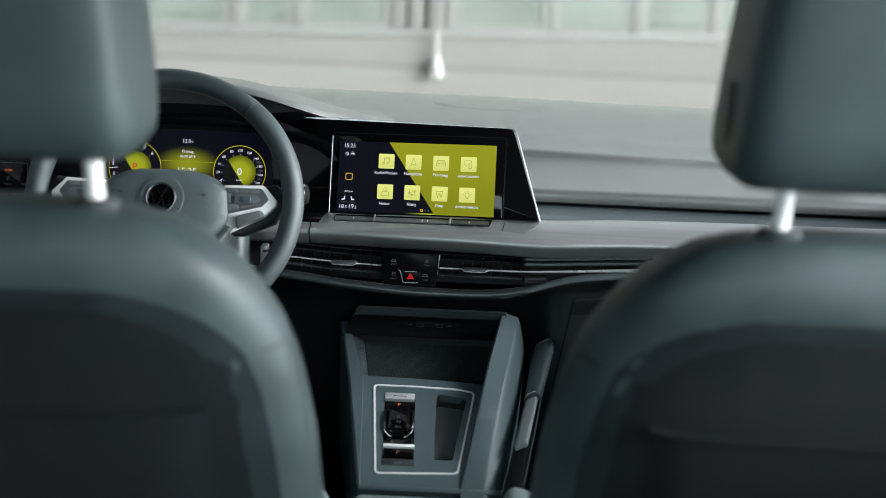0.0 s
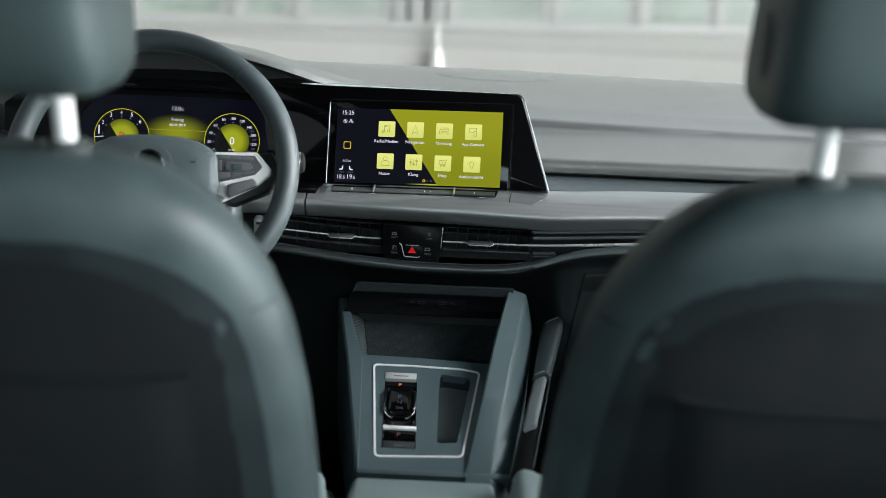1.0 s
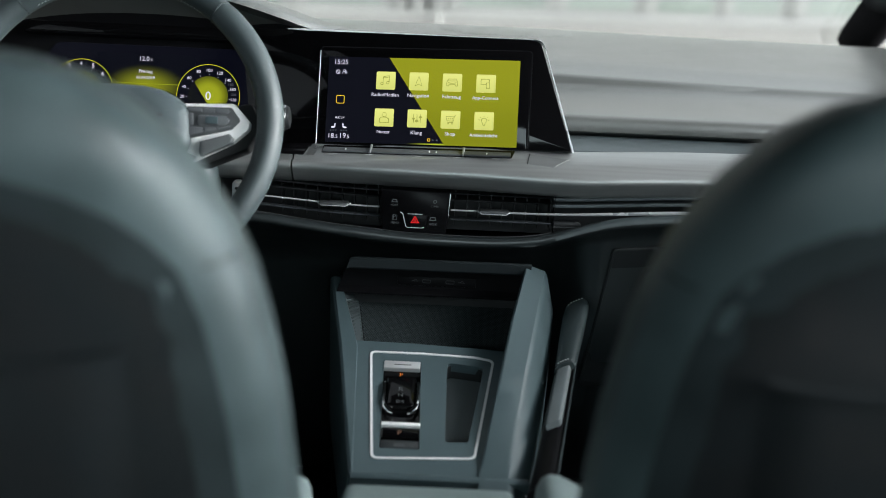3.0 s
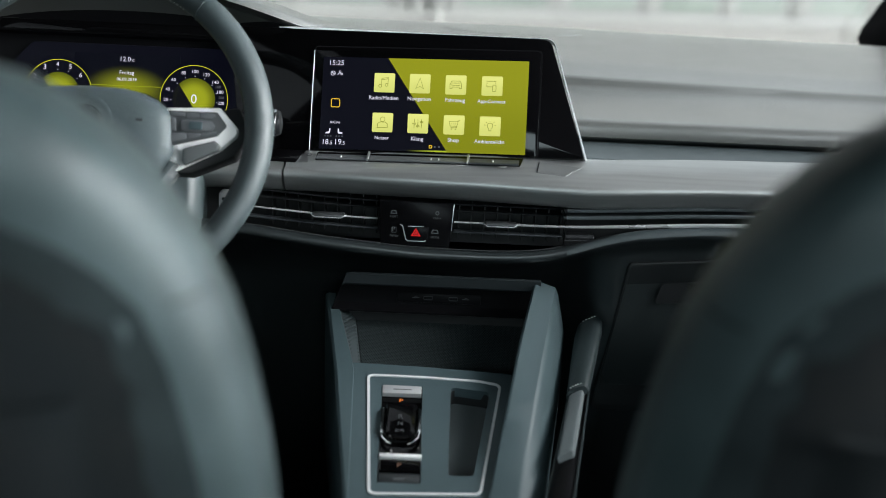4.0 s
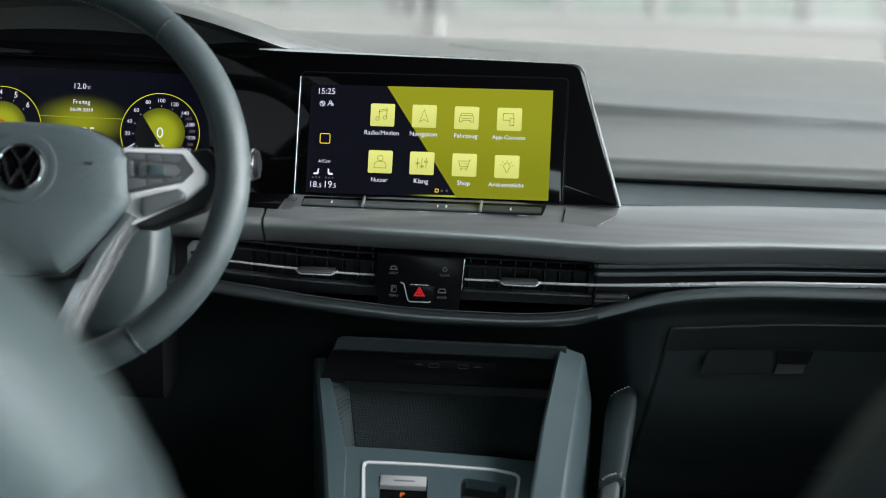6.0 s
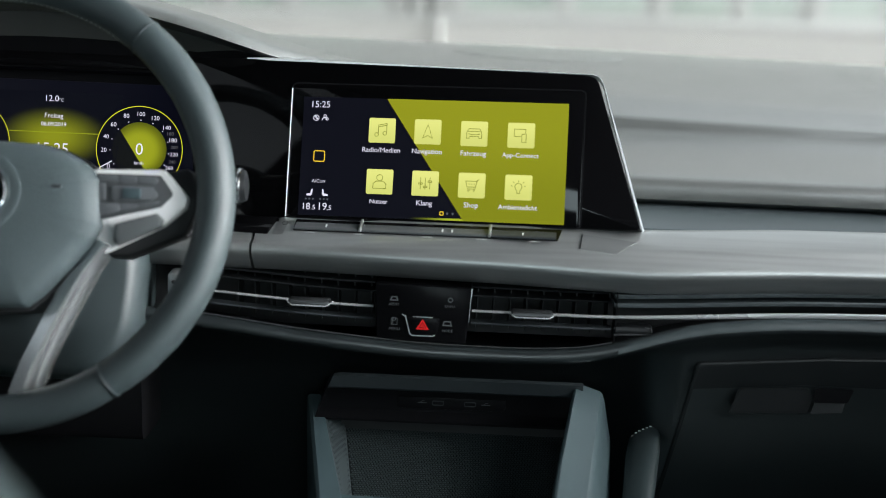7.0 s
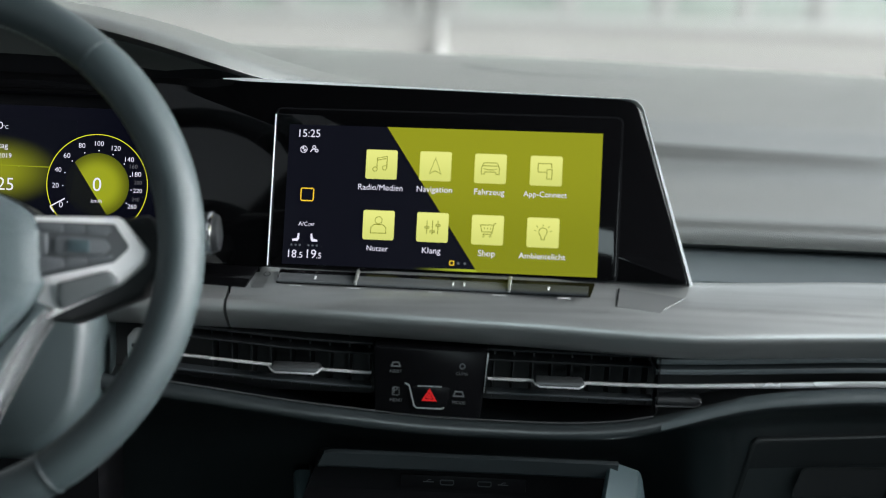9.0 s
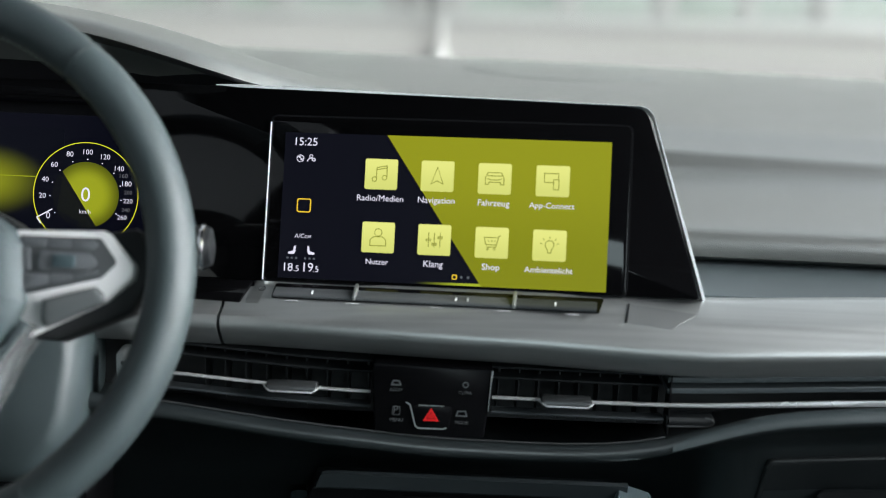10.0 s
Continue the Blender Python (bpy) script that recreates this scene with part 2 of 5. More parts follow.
def loft(rings, ring_closed=True, caps=True, bm=None):
    bm = bm or bmesh.new()
    rows = [[bm.verts.new(p) for p in r] for r in rings]
    for a, b in zip(rows, rows[1:]):
        k = len(a)
        for i in range(k if ring_closed else k - 1):
            j = (i + 1) % k
            bm.faces.new((a[i], a[j], b[j], b[i]))
    if caps and ring_closed:
        bm.faces.new(rows[0])
        bm.faces.new(rows[-1])
    return bm


def box(x0, x1, y0, y1, z0, z1, bevel=0.0, segments=2, bm=None):
    own = bmesh.new()
    bmesh.ops.create_cube(own, size=1.0)
    bmesh.ops.scale(own, vec=(x1 - x0, y1 - y0, z1 - z0), verts=own.verts)
    bmesh.ops.translate(own, vec=((x0 + x1) / 2, (y0 + y1) / 2, (z0 + z1) / 2), verts=own.verts)
    if bevel:
        bmesh.ops.bevel(own, geom=own.edges[:], offset=bevel, segments=segments, profile=0.5, affect="EDGES")
    if bm is None:
        return own
    me = bpy.data.meshes.new("tmp")
    own.to_mesh(me)
    own.free()
    bm.from_mesh(me)
    bpy.data.meshes.remove(me)
    return bm


def rounded(points, radius, steps=5):
    """A closed outline with its corners rounded. radius: one for all, or one each."""
    out = []
    k = len(points)
    for i in range(k):
        r = radius[i] if isinstance(radius, (list, tuple)) else radius
        p, a, b = Vector(points[i]), Vector(points[i - 1]), Vector(points[(i + 1) % k])
        if r <= 0:
            out.append(p)
            continue
        da, db = (a - p), (b - p)
        cut = min(r / math.tan(da.angle(db) / 2), da.length * 0.49, db.length * 0.49)
        s, e = p + da.normalized() * cut, p + db.normalized() * cut
        for j in range(steps + 1):
            q = j / steps
            out.append(s * (1 - q) ** 2 + p * 2 * q * (1 - q) + e * q * q)
    return out


def inset(outline, d):
    k = len(outline)
    area = sum(outline[i - 1].x * outline[i].y - outline[i].x * outline[i - 1].y for i in range(k))
    sign = 1 if area > 0 else -1
    out = []
    for i in range(k):
        t1 = outline[i] - outline[i - 1]
        t2 = outline[(i + 1) % k] - outline[i]
        t = (t1.normalized() + t2.normalized())
        t = t.normalized() if t.length > 1e-9 else t1.normalized()
        nrm = Vector((-t.y, t.x)) * sign
        out.append(outline[i] + nrm * d)
    return out


def plate(outline, z0, z1, bevel=0.0, bm=None):
    """A slab from an outline in the part's own plane, its front edge eased."""
    if bevel:
        inner = inset(outline, bevel)
        mid = inset(outline, bevel * 0.3)
        rings = [[(p.x, p.y, z0) for p in outline], [(p.x, p.y, z1 - bevel) for p in outline],
                 [(p.x, p.y, z1 - bevel * 0.3) for p in mid], [(p.x, p.y, z1) for p in inner]]
    else:
        rings = [[(p.x, p.y, z0) for p in outline], [(p.x, p.y, z1) for p in outline]]
    return loft(rings, bm=bm)


def rect(u0, u1, v0, v1, r=0.0, steps=5):
    return rounded([(u0, v0), (u1, v0), (u1, v1), (u0, v1)], r, steps) if r else [Vector(p) for p in ((u0, v0), (u1, v0), (u1, v1), (u0, v1))]


def circle(u, v, r, n=40, a0=0.0, a1=360.0):
    closed = abs(a1 - a0) >= 360
    return [Vector((u + r * math.cos(radians(a0 + (a1 - a0) * i / (n if closed else n - 1))), v + r * math.sin(radians(a0 + (a1 - a0) * i / (n if closed else n - 1))))) for i in range(n)]


def line(points, w, z, closed=False, thick=0.0002, bm=None):
    """A drawn stroke of width w (one, or one for each point) along 2D points, at height z."""
    pts = [Vector(p) for p in points]
    k = len(pts)
    left, right = [], []
    for i in range(k):
        a = pts[i - 1] if (i > 0 or closed) else pts[i]
        b = pts[(i + 1) % k] if (i < k - 1 or closed) else pts[i]
        t1 = (pts[i] - a).normalized() if (pts[i] - a).length > 1e-9 else (b - pts[i]).normalized()
        t2 = (b - pts[i]).normalized() if (b - pts[i]).length > 1e-9 else t1
        t = (t1 + t2)
        t = t.normalized() if t.length > 1e-6 else t1
        n = Vector((-t.y, t.x)) * ((w[i] if isinstance(w, (list, tuple)) else w) / 2 / max(0.5, t.dot(t1)))
        left.append(pts[i] + n)
        right.append(pts[i] - n)
    bm = bm or bmesh.new()
    rings = [[(l.x, l.y, z), (l.x, l.y, z + thick), (r.x, r.y, z + thick), (r.x, r.y, z)] for l, r in zip(left, right)]
    if closed:
        rings.append(rings[0])
    return loft(rings, caps=not closed, bm=bm)


def tube(points, r, n=10, closed=False, flat=1.0, bm=None):
    """A round bar along 3D points; flat: its second axis over its first."""
    pts = [Vector(p) for p in points]
    k = len(pts)
    rings = []
    ref = Vector((0, 0, 1))
    for i in range(k):
        a = pts[i - 1] if (i > 0 or closed) else pts[i]
        b = pts[(i + 1) % k] if (i < k - 1 or closed) else pts[i]
        t = (b - a).normalized()
        s = t.cross(ref)
        if s.length < 1e-3:
            s = t.cross(Vector((0, 1, 0)))
        s.normalize()
        w = s.cross(t)
        rad = r[i] if isinstance(r, (list, tuple)) else r
        rings.append([pts[i] + s * math.cos(2 * math.pi * j / n) * rad + w * math.sin(2 * math.pi * j / n) * rad * flat for j in range(n)])
    if closed:
        rings.append(rings[0])
    return loft(rings, caps=not closed, bm=bm)


def words(parent, text, u, v, width, z, material, name="lettering", align="CENTER", height=None, thick=0.0002):
    """Lettering in the parent's plane: centred on u, its foot at v, width in metres."""
    cu = bpy.data.curves.new("text", "FONT")
    cu.body, cu.size, cu.extrude = text, 1.0, 0.0
    cu.resolution_u, cu.offset = 3, 0.0
    tmp = bpy.data.objects.new("text", cu)
    scene.collection.objects.link(tmp)
    bpy.context.view_layer.update()
    me = bpy.data.meshes.new_from_object(tmp.evaluated_get(bpy.context.evaluated_depsgraph_get()))
    bpy.data.objects.remove(tmp)
    bpy.data.curves.remove(cu)
    co = np.array([v_.co[:] for v_ in me.vertices])
    lo, hi = co.min(0), co.max(0)
    s = width / (hi[0] - lo[0])
    sy = s if height is None else height / (hi[1] - lo[1])
    for q in me.vertices:
        q.co = ((q.co.x - (lo[0] + hi[0]) / 2) * s + u, (q.co.y - lo[1] if height else q.co.y) * sy + v, z)
    me.name = name
    me.materials.clear()
    me.materials.append(material)
    ob = new(name, me)
    ob.parent = parent
    return ob


def spline(points, n):
    """n points on a smooth line through the given ones."""
    p = [Vector(q) for q in points]
    p = [p[0] * 2 - p[1]] + p + [p[-1] * 2 - p[-2]]
    out = []
    segs = len(p) - 3
    for i in range(n):
        q = i / (n - 1) * segs
        k = min(int(q), segs - 1)
        f = q - k
        a, b, c, d = p[k:k + 4]
        out.append(0.5 * ((2 * b) + (c - a) * f + (2 * a - 5 * b + 4 * c - d) * f * f + (3 * b - a - 3 * c + d) * f ** 3))
    return out


def lerp_table(table, x):
    xs, ys = zip(*table)
    return float(np.interp(x, xs, ys))


def smooth_table(table, x):
    """Smooth value between the rows of a table."""
    xs = [r[0] for r in table]
    if x <= xs[0]:
        return table[0][1]
    if x >= xs[-1]:
        return table[-1][1]
    for (a, p), (b, q) in zip(table, table[1:]):
        if x <= b:
            f = (x - a) / (b - a)
            f = f * f * (3 - 2 * f)
            return p + (q - p) * f


def holed(outline, holes, z0, z1):
    """A flat plate with holes through it."""
    bm = bmesh.new()
    edges = []
    loops = []
    for pts_ in (outline, *holes):
        vs = [bm.verts.new((p.x, p.y, z1)) for p in pts_]
        es = [bm.edges.new((vs[i], vs[(i + 1) % len(vs)])) for i in range(len(vs))]
        loops.append(vs)
        edges += es
    bmesh.ops.triangle_fill(bm, edges=edges, use_beauty=True, normal=(0, 0, 1))
    for vs in loops:
        low_ = [bm.verts.new((q.co.x, q.co.y, z0)) for q in vs]
        for i in range(len(vs)):
            j = (i + 1) % len(vs)
            bm.faces.new((vs[i], vs[j], low_[j], low_[i]))
    return bm

def bar_x(profile, xs):
    """A solid: profile(x) gives a closed (y, z) outline; swept over xs."""
    return loft([[(x, y, z) for y, z in profile(x)] for x in xs])


def steps(a, b, n):
    return [a + (b - a) * i / n for i in range(n + 1)]


# ---------------------------------------------------------------- outside
bm = bmesh.new()
bmesh.ops.create_grid(bm, x_segments=2, y_segments=2, size=600.0)
setting("ground", bm, M_CONCRETE, "pale paved yard around the car", "ground")

FACADE = axes((-0.10, 7.25, 0.0), (0.94, 0.34, 0), (0, 0, 1))
facade = thing("building", FACADE, "white rendered building with a row of large greenish windows", "building")
part("wall", box(-14, 14, 0.00, 0.60, -0.30, 0.0, 0.01), M_RENDER, facade, "white rendered plinth")
part("wall", box(-14, 14, 2.60, 5.2, -0.30, 0.0, 0.01), M_RENDER, facade)
part("sill", box(-14, 14, 0.60, 0.66, -0.28, 0.006, 0.004), M_FRAME, facade, "pale metal sill")


def window(u0, u1, framed, dim, label):
    """One glazed bay between two white posts; its lower light may be dim, a hedge's reflection put into its colour."""
    win = part("window", line(rect(u0 + 0.02, u1 - 0.02, 0.675, 2.585), 0.04 if not framed else 0.055, -0.10, closed=True, thick=0.018 if not framed else 0.022), M_FRAME, facade, label)
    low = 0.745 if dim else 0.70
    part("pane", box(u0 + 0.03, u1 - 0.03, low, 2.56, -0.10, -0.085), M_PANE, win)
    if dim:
        part("lower_pane", box(u0 + 0.03, u1 - 0.03, 0.69, low, -0.10, -0.088), M_HEDGEREFLECT, win, "lower light coloured with a hedge's dim green reflection")
    return win


BAYS = [(-6.2, -5.6, 0, 1), (-5.5, -4.9, 1, 0), (-4.8, -4.1, 0, 1), (-3.98, -3.4, 1, 0), (-3.3, -2.75, 0, 0), (-2.65, -2.20, 1, 0), (-2.10, -1.505, 0, 1), (-1.40, -1.065, 0, 1), (-0.98, -0.35, 1, 0), (0.14, 0.88, 1, 0),
        (0.965, 1.575, 0, 0), (1.70, 2.265, 0, 1), (2.36, 2.86, 0, 0), (3.02, 3.62, 1, 0), (3.72, 4.30, 0, 1), (4.42, 5.05, 1, 0), (5.15, 5.75, 0, 1), (5.85, 6.5, 0, 0)]
for u0, u1, framed, dim in BAYS:
    window(u0, u1, framed, dim, "white framed greenish window" if framed else "pale green window bay")
for (a0, a1, *_), (b0, b1, *_) in zip(BAYS, BAYS[1:]):
    if b0 - a1 < 0.3:
        part("post", box(a1, b0, 0.66, 2.60, -0.12, -0.078, 0.006), M_FRAME, facade)
for u0, u1 in ((-0.35, -0.225), (-0.216, -0.105), (-0.066, 0.058), (0.066, 0.14)):
    part("post", box(u0, u1, 0.66, 2.60, -0.12, -0.055 if abs(u0) < 0.3 and u0 < 0.06 else -0.07, 0.01), M_FRAME, facade, "white post")
part("wall_back", box(-14, 14, 0.62, 2.62, -0.32, -0.101), M_RENDER, facade)

pipe = thing("downpipe", FACADE @ pose(-0.03, 0, 0.045), "white downpipe with a bell-shaped foot on the wall", "pipe")
part("pipe", tube([(0, 0.66, 0), (0, 0.45, 0)], 0.014, 12), M_PIPE, pipe)
part("outlet", loft([[(r * math.cos(a), y, r * math.sin(a)) for a in [2 * math.pi * j / 16 for j in range(16)]] for y, r in ((0.50, 0.018), (0.46, 0.026), (0.42, 0.042), (0.37, 0.052), (0.335, 0.048), (0.32, 0.02))]), M_PIPE, pipe)

# ---------------------------------------------------------------- car shell
setting("floor", box(-0.75, 0.75, -2.5, 0.95, 0.24, 0.30, 0.01), M_CARPET, "black carpeted car floor", "floor")
setting("ceiling", box(-0.745, 0.745, -2.46, -0.10, 1.42, 1.47, 0.02), M_CEIL, "black fabric headlining", "ceiling")
for side, nm in ((-1, "wall_left"), (1, "wall_right")):
    setting(nm, box(min(side * 0.70, side * 0.80), max(side * 0.70, side * 0.80), -0.72, 0.95, 0.24, 0.97, 0.02), M_BODY, "dark front door lining below the side window", "car door")
    top_z = 0.93
    setting("trim", box(min(side * 0.68, side * 0.80), max(side * 0.68, side * 0.80), -1.75, -0.72, 0.24, top_z, 0.02), M_BODY, "dark rear door lining", "door lining")
    setting("trim", box(min(side * 0.68, side * 0.80), max(side * 0.68, side * 0.80), -2.5, -1.75, 0.24, 0.98, 0.02), M_BODY, "dark boot side lining", "boot lining")
    setting("trim", box(min(side * 0.61, side * 0.79), max(side * 0.61, side * 0.79), -2.48, -1.60, 0.98, 1.43, 0.02), M_BODY, "dark rear quarter lining beside the boot", "pillar trim")
    # roof rail and pillars, slim bars between the side windows
    rail = [(side * 0.74, 0.85, 0.99), (side * 0.68, 0.25, 1.24), (side * 0.63, -0.12, 1.41), (side * 0.61, -1.0, 1.45), (side * 0.62, -2.2, 1.40)]
    setting("trim", tube(spline(rail, 24), 0.038, 10), M_LINING, "black windscreen pillar and roof rail lining", "pillar trim")
    setting("trim", tube([(side * 0.73, -0.62, 0.92), (side * 0.64, -0.70, 1.43)], 0.05, 10), M_LINING, "black centre pillar lining", "pillar trim")
setting("wall_rear", box(-0.72, 0.72, -2.52, -2.45, 0.24, 1.02, 0.02), M_BODY, "dark tailgate lining under the rear window", "tailgate")
setting("window_2", box(-0.725, -0.718, -0.66, 0.75, 0.92, 1.41), M_SIDEGLASS, "grey tinted front side window", "side window")
setting("window_3", box(-0.725, -0.718, -1.63, -0.74, 0.92, 1.43), M_REARSIDE, "dark tinted rear side window", "side window")
setting("window_4", box(-0.615, 0.615, -2.47, -2.463, 1.01, 1.43), M_DARKGLASS, "tinted rear window", "rear window")
setting("wall_front", box(-0.75, 0.75, 0.86, 0.93, 0.24, 0.93, 0.02), M_BLACK, "black bulkhead under the windscreen", "bulkhead")
bm = loft([[(x * 0.73, 1.04, 0.925), (x * 0.73, 1.0385, 0.921), (x * 0.62, -0.1115, 1.416), (x * 0.62, -0.11, 1.420)] for x in (-1, 1)])
windscreen = setting("window_1", bm, M_SCREENGLASS, "raked clear windscreen", "windscreen")
windscreen.visible_shadow = False
# unseen header, added to block windscreen light reflected in the trim band
setting("trim", loft([[(x * 0.66, -0.115, 1.400), (x * 0.66, 0.055, 1.3278), (x * 0.66, 0.065, 1.3283), (x * 0.66, 0.055, 1.3368), (x * 0.66, -0.115, 1.412)] for x in (-1, 1)]), M_CEIL, "unseen black header added to keep windscreen light off the trim band", "header trim")

# ---------------------------------------------------------------- dashboard
dash = thing("dashboard", Matrix(), "dark grey stepped dashboard with a satin grey trim band", "dashboard")


STEP = [(-0.20, 0.9740), (0.13, 0.9732), (0.30, 0.9690), (0.43, 0.9662), (0.70, 0.9630)]


def pad_profile(x):
    """Dash top in two soft steps; the upper step fades out towards the passenger's door."""
    z = lerp_table(STEP, x)
    d = (0.9740 - z) * 0.6
    return [(0.86, 0.90), (0.06, 0.895), (0.016, 0.9165), (0.008, 0.9180), (0.004, 0.9205), (0.0028, 0.9245), (0.0032, 0.9310), (0.0050, 0.9352), (0.0080, 0.9378), (0.013, 0.9393), (0.022, 0.9406), (0.050, 0.9440),
            (0.090, 0.9488), (0.118, 0.9524), (0.133, 0.9550), (0.1410, 0.9575), (0.1450, 0.9600), (0.1475, 0.9632), (0.1490, z - 0.0040), (0.1512, z - 0.0014), (0.1560, z + 0.0002), (0.165, z + 0.0018), (0.185, z + 0.0064), (0.200, z + 0.0105), (0.210, z + 0.0125), (0.222, z + 0.0140),
            (0.30, 0.9965 - d), (0.37, 1.0050 - d), (0.42, 1.0090 - d), (0.46, 1.0098 - d), (0.52, 1.0070 - d), (0.60, 0.9990 - d), (0.86, 0.955)]


def pad_z(x, y):
    """Height of the dash top behind its upper step."""
    ys, zs = zip(*pad_profile(x)[20:])
    return float(np.interp(y, ys, zs))


part("upper_pad", bar_x(pad_profile, steps(-0.20, 0.70, 30)), M_PAD, dash, "padded dark grey dash top with two soft steps")
# added oval shell in place of a faint reflection on the pad
part("dash_reflection", loft([[(0.070 + k * 0.100 * math.cos(q), 0.402 + k * 0.040 * math.sin(q), pad_z(0.07 + k * 0.100 * math.cos(q), 0.402 + k * 0.040 * math.sin(q)) + h) for q in [2 * math.pi * j / 32 for j in range(32)]] for k, h in ((1.0, -0.004), (1.0, 0.0), (0.99, 0.0004), (0.6, 0.0004), (0.1, 0.0004))]), M_PAD, dash, "thin raised oval imitating a faint reflection on the dash top", smooth=30)


SC = Vector((-0.0414, -0.0182, 0.9546))
ya, le, ro = radians(7.48), radians(17.1), radians(1.94)
su = Vector((math.cos(ya), -math.sin(ya), 0))
sv = Vector((0, 0, 1)) * math.cos(le) + Vector((math.sin(ya), math.cos(ya), 0)) * math.sin(le)
SCREEN = axes(SC, su * math.cos(ro) + sv * math.sin(ro), sv * math.cos(ro) - su * math.sin(ro))
BARM = SCREEN @ pose(0, -0.0578, 0.0005, -49, 0, 0)
bar_n, bar_o = BARM.to_3x3() @ Vector((0, 0, 1)), BARM.translation


def under_bar(x, y):
    """Height of the touch bar's plane over a place."""
    return bar_o.z - (bar_n.x * (x - bar_o.x) + bar_n.y * (y - bar_o.y)) / bar_n.z


def trim_profile(x):
    # the band dips where the touch bar lies on it
    cut = -0.232 < x < 0.1365
    bulge = lerp_table([(-0.62, 0.010), (-0.17, 0.010), (-0.04, 0.0), (0.10, -0.0085), (0.145, -0.0095), (0.26, -0.003), (0.70, 0.0)], x)
    rise = lerp_table([(0.02, 0.0), (0.14, -0.0020), (0.26, 0.0025), (0.40, 0.0050), (0.70, 0.0075)], x)
    shifted = [(y + bulge if y < -0.035 else y, z + rise) for y, z in trim_shape()]
    return [(y, min(z, max(under_bar(x, y) - 0.0006, 0.880)) if cut else z) for y, z in shifted]


def trim_shape():
    """Two flat facets over a receding underside."""
    return [(0.000, 0.890), (-0.030, 0.9030), (-0.036, 0.9040), (-0.0385, 0.9030), (-0.0470, 0.8982), (-0.0545, 0.8935), (-0.0572, 0.8915), (-0.0598, 0.8888), (-0.0645, 0.8836), (-0.0676, 0.8803), (-0.0692, 0.8783), (-0.0702, 0.8764),
            (-0.0705, 0.8744), (-0.0700, 0.8722), (-0.0685, 0.8701), (-0.0640, 0.8655), (-0.0560, 0.8575), (-0.0510, 0.8540), (-0.0480, 0.8530), (-0.030, 0.8510), (0.000, 0.8510)]


part("trim_band", bar_x(trim_profile, steps(-0.189, 0.136, 26) + [0.137] + steps(0.16, 0.70, 20)), M_TRIM, dash, "satin grey decorative band", smooth=30)
part("trim_band", bar_x(trim_profile, steps(-0.62, -0.235, 10) + [-0.2325, -0.2315, -0.1912]), M_TRIM, dash, "satin grey decorative band behind the wheel", smooth=30)

part("inlay_strip", bar_x(lambda x: [(0.030, 0.890), (0.030, 0.9120), (0.008, 0.9140), (-0.012, 0.9110), (-0.028, 0.9058), (-0.0355, 0.9030), (-0.0355, 0.890)], steps(0.10, 0.70, 10)), M_INLAY, dash, "matt blue-grey inlay above the band")

LIP = [(-0.62, 0.842), (-0.30, 0.826), (-0.221, 0.818), (-0.145, 0.8085), (-0.045, 0.8005), (0.047, 0.8000), (0.100, 0.8040), (0.145, 0.8180), (0.180, 0.8290), (0.26, 0.8375), (0.70, 0.8450)]
LIPX = sorted(set([round(r[0], 4) for r in LIP] + [round(v, 4) for v in steps(-0.62, 0.70, 88)]))
LIPZ = [(x, sum(np.interp(x + d, [r[0] for r in LIP], [r[1] for r in LIP]) for d in (-0.02, -0.01, 0, 0.01, 0.02)) / 5) for x in LIPX]


def lip_z(x):
    return float(np.interp(x, [r[0] for r in LIPZ], [r[1] for r in LIPZ]))


def lower_profile(x):
    z = lip_z(x)
    r = smooth_table([(0.125, 1.0), (0.180, 0.0)], x)
    return [(0.10, z - 0.016), (-0.030, z - 0.016), (-0.050, z - 0.012), (-0.0585, z - 0.005), (-0.0600, z - 0.0016), (-0.0640, z), (-0.0676, z - 0.0012), (-0.0698, z - 0.0040), (-0.0702, z - 0.0080),
            (-0.0685 + 0.002 * r, z - 0.0120), (-0.060 + 0.012 * r, z - 0.0180), (-0.050 + 0.035 * r, z - 0.032), (-0.045 + 0.065 * r, 0.735), (-0.030 + 0.07 * r, 0.68), (0.06 * r, 0.60), (0.05 + 0.05 * r, 0.50), (0.16, 0.40), (0.30, 0.34), (0.30, 0.60)]


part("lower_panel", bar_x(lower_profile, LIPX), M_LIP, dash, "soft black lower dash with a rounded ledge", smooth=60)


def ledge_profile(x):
    """Lighter skin imitating the ledge's broad highlight, rising out of it towards the door."""
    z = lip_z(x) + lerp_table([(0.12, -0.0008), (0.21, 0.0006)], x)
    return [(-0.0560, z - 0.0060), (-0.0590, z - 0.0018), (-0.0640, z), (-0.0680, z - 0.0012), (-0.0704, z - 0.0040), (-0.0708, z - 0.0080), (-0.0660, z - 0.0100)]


part("ledge_highlight", bar_x(ledge_profile, steps(0.12, 0.70, 30)), M_LEDGE_LIT, dash, "lighter skin imitating the highlight on the ledge under the long vent", smooth=60)
part("vent_recess", box(-0.62, 0.70, -0.005, 0.05, 0.795, 0.853), M_BLACK, dash, "black recess behind the air vents")

# hood over the instruments: an arch that runs out into the dash top
HOOD = [(-0.06, 0.968), (-0.09, 0.988), (-0.12, 1.0050), (-0.15, 1.0135), (-0.185, 1.0255), (-0.22, 1.0390), (-0.2576, 1.0508), (-0.29, 1.0583), (-0.32, 1.0630), (-0.355, 1.0660), (-0.39, 1.0666), (-0.43, 1.0650), (-0.475, 1.0590), (-0.52, 1.0480), (-0.56, 1.0320), (-0.60, 1.0080), (-0.63, 0.985)]


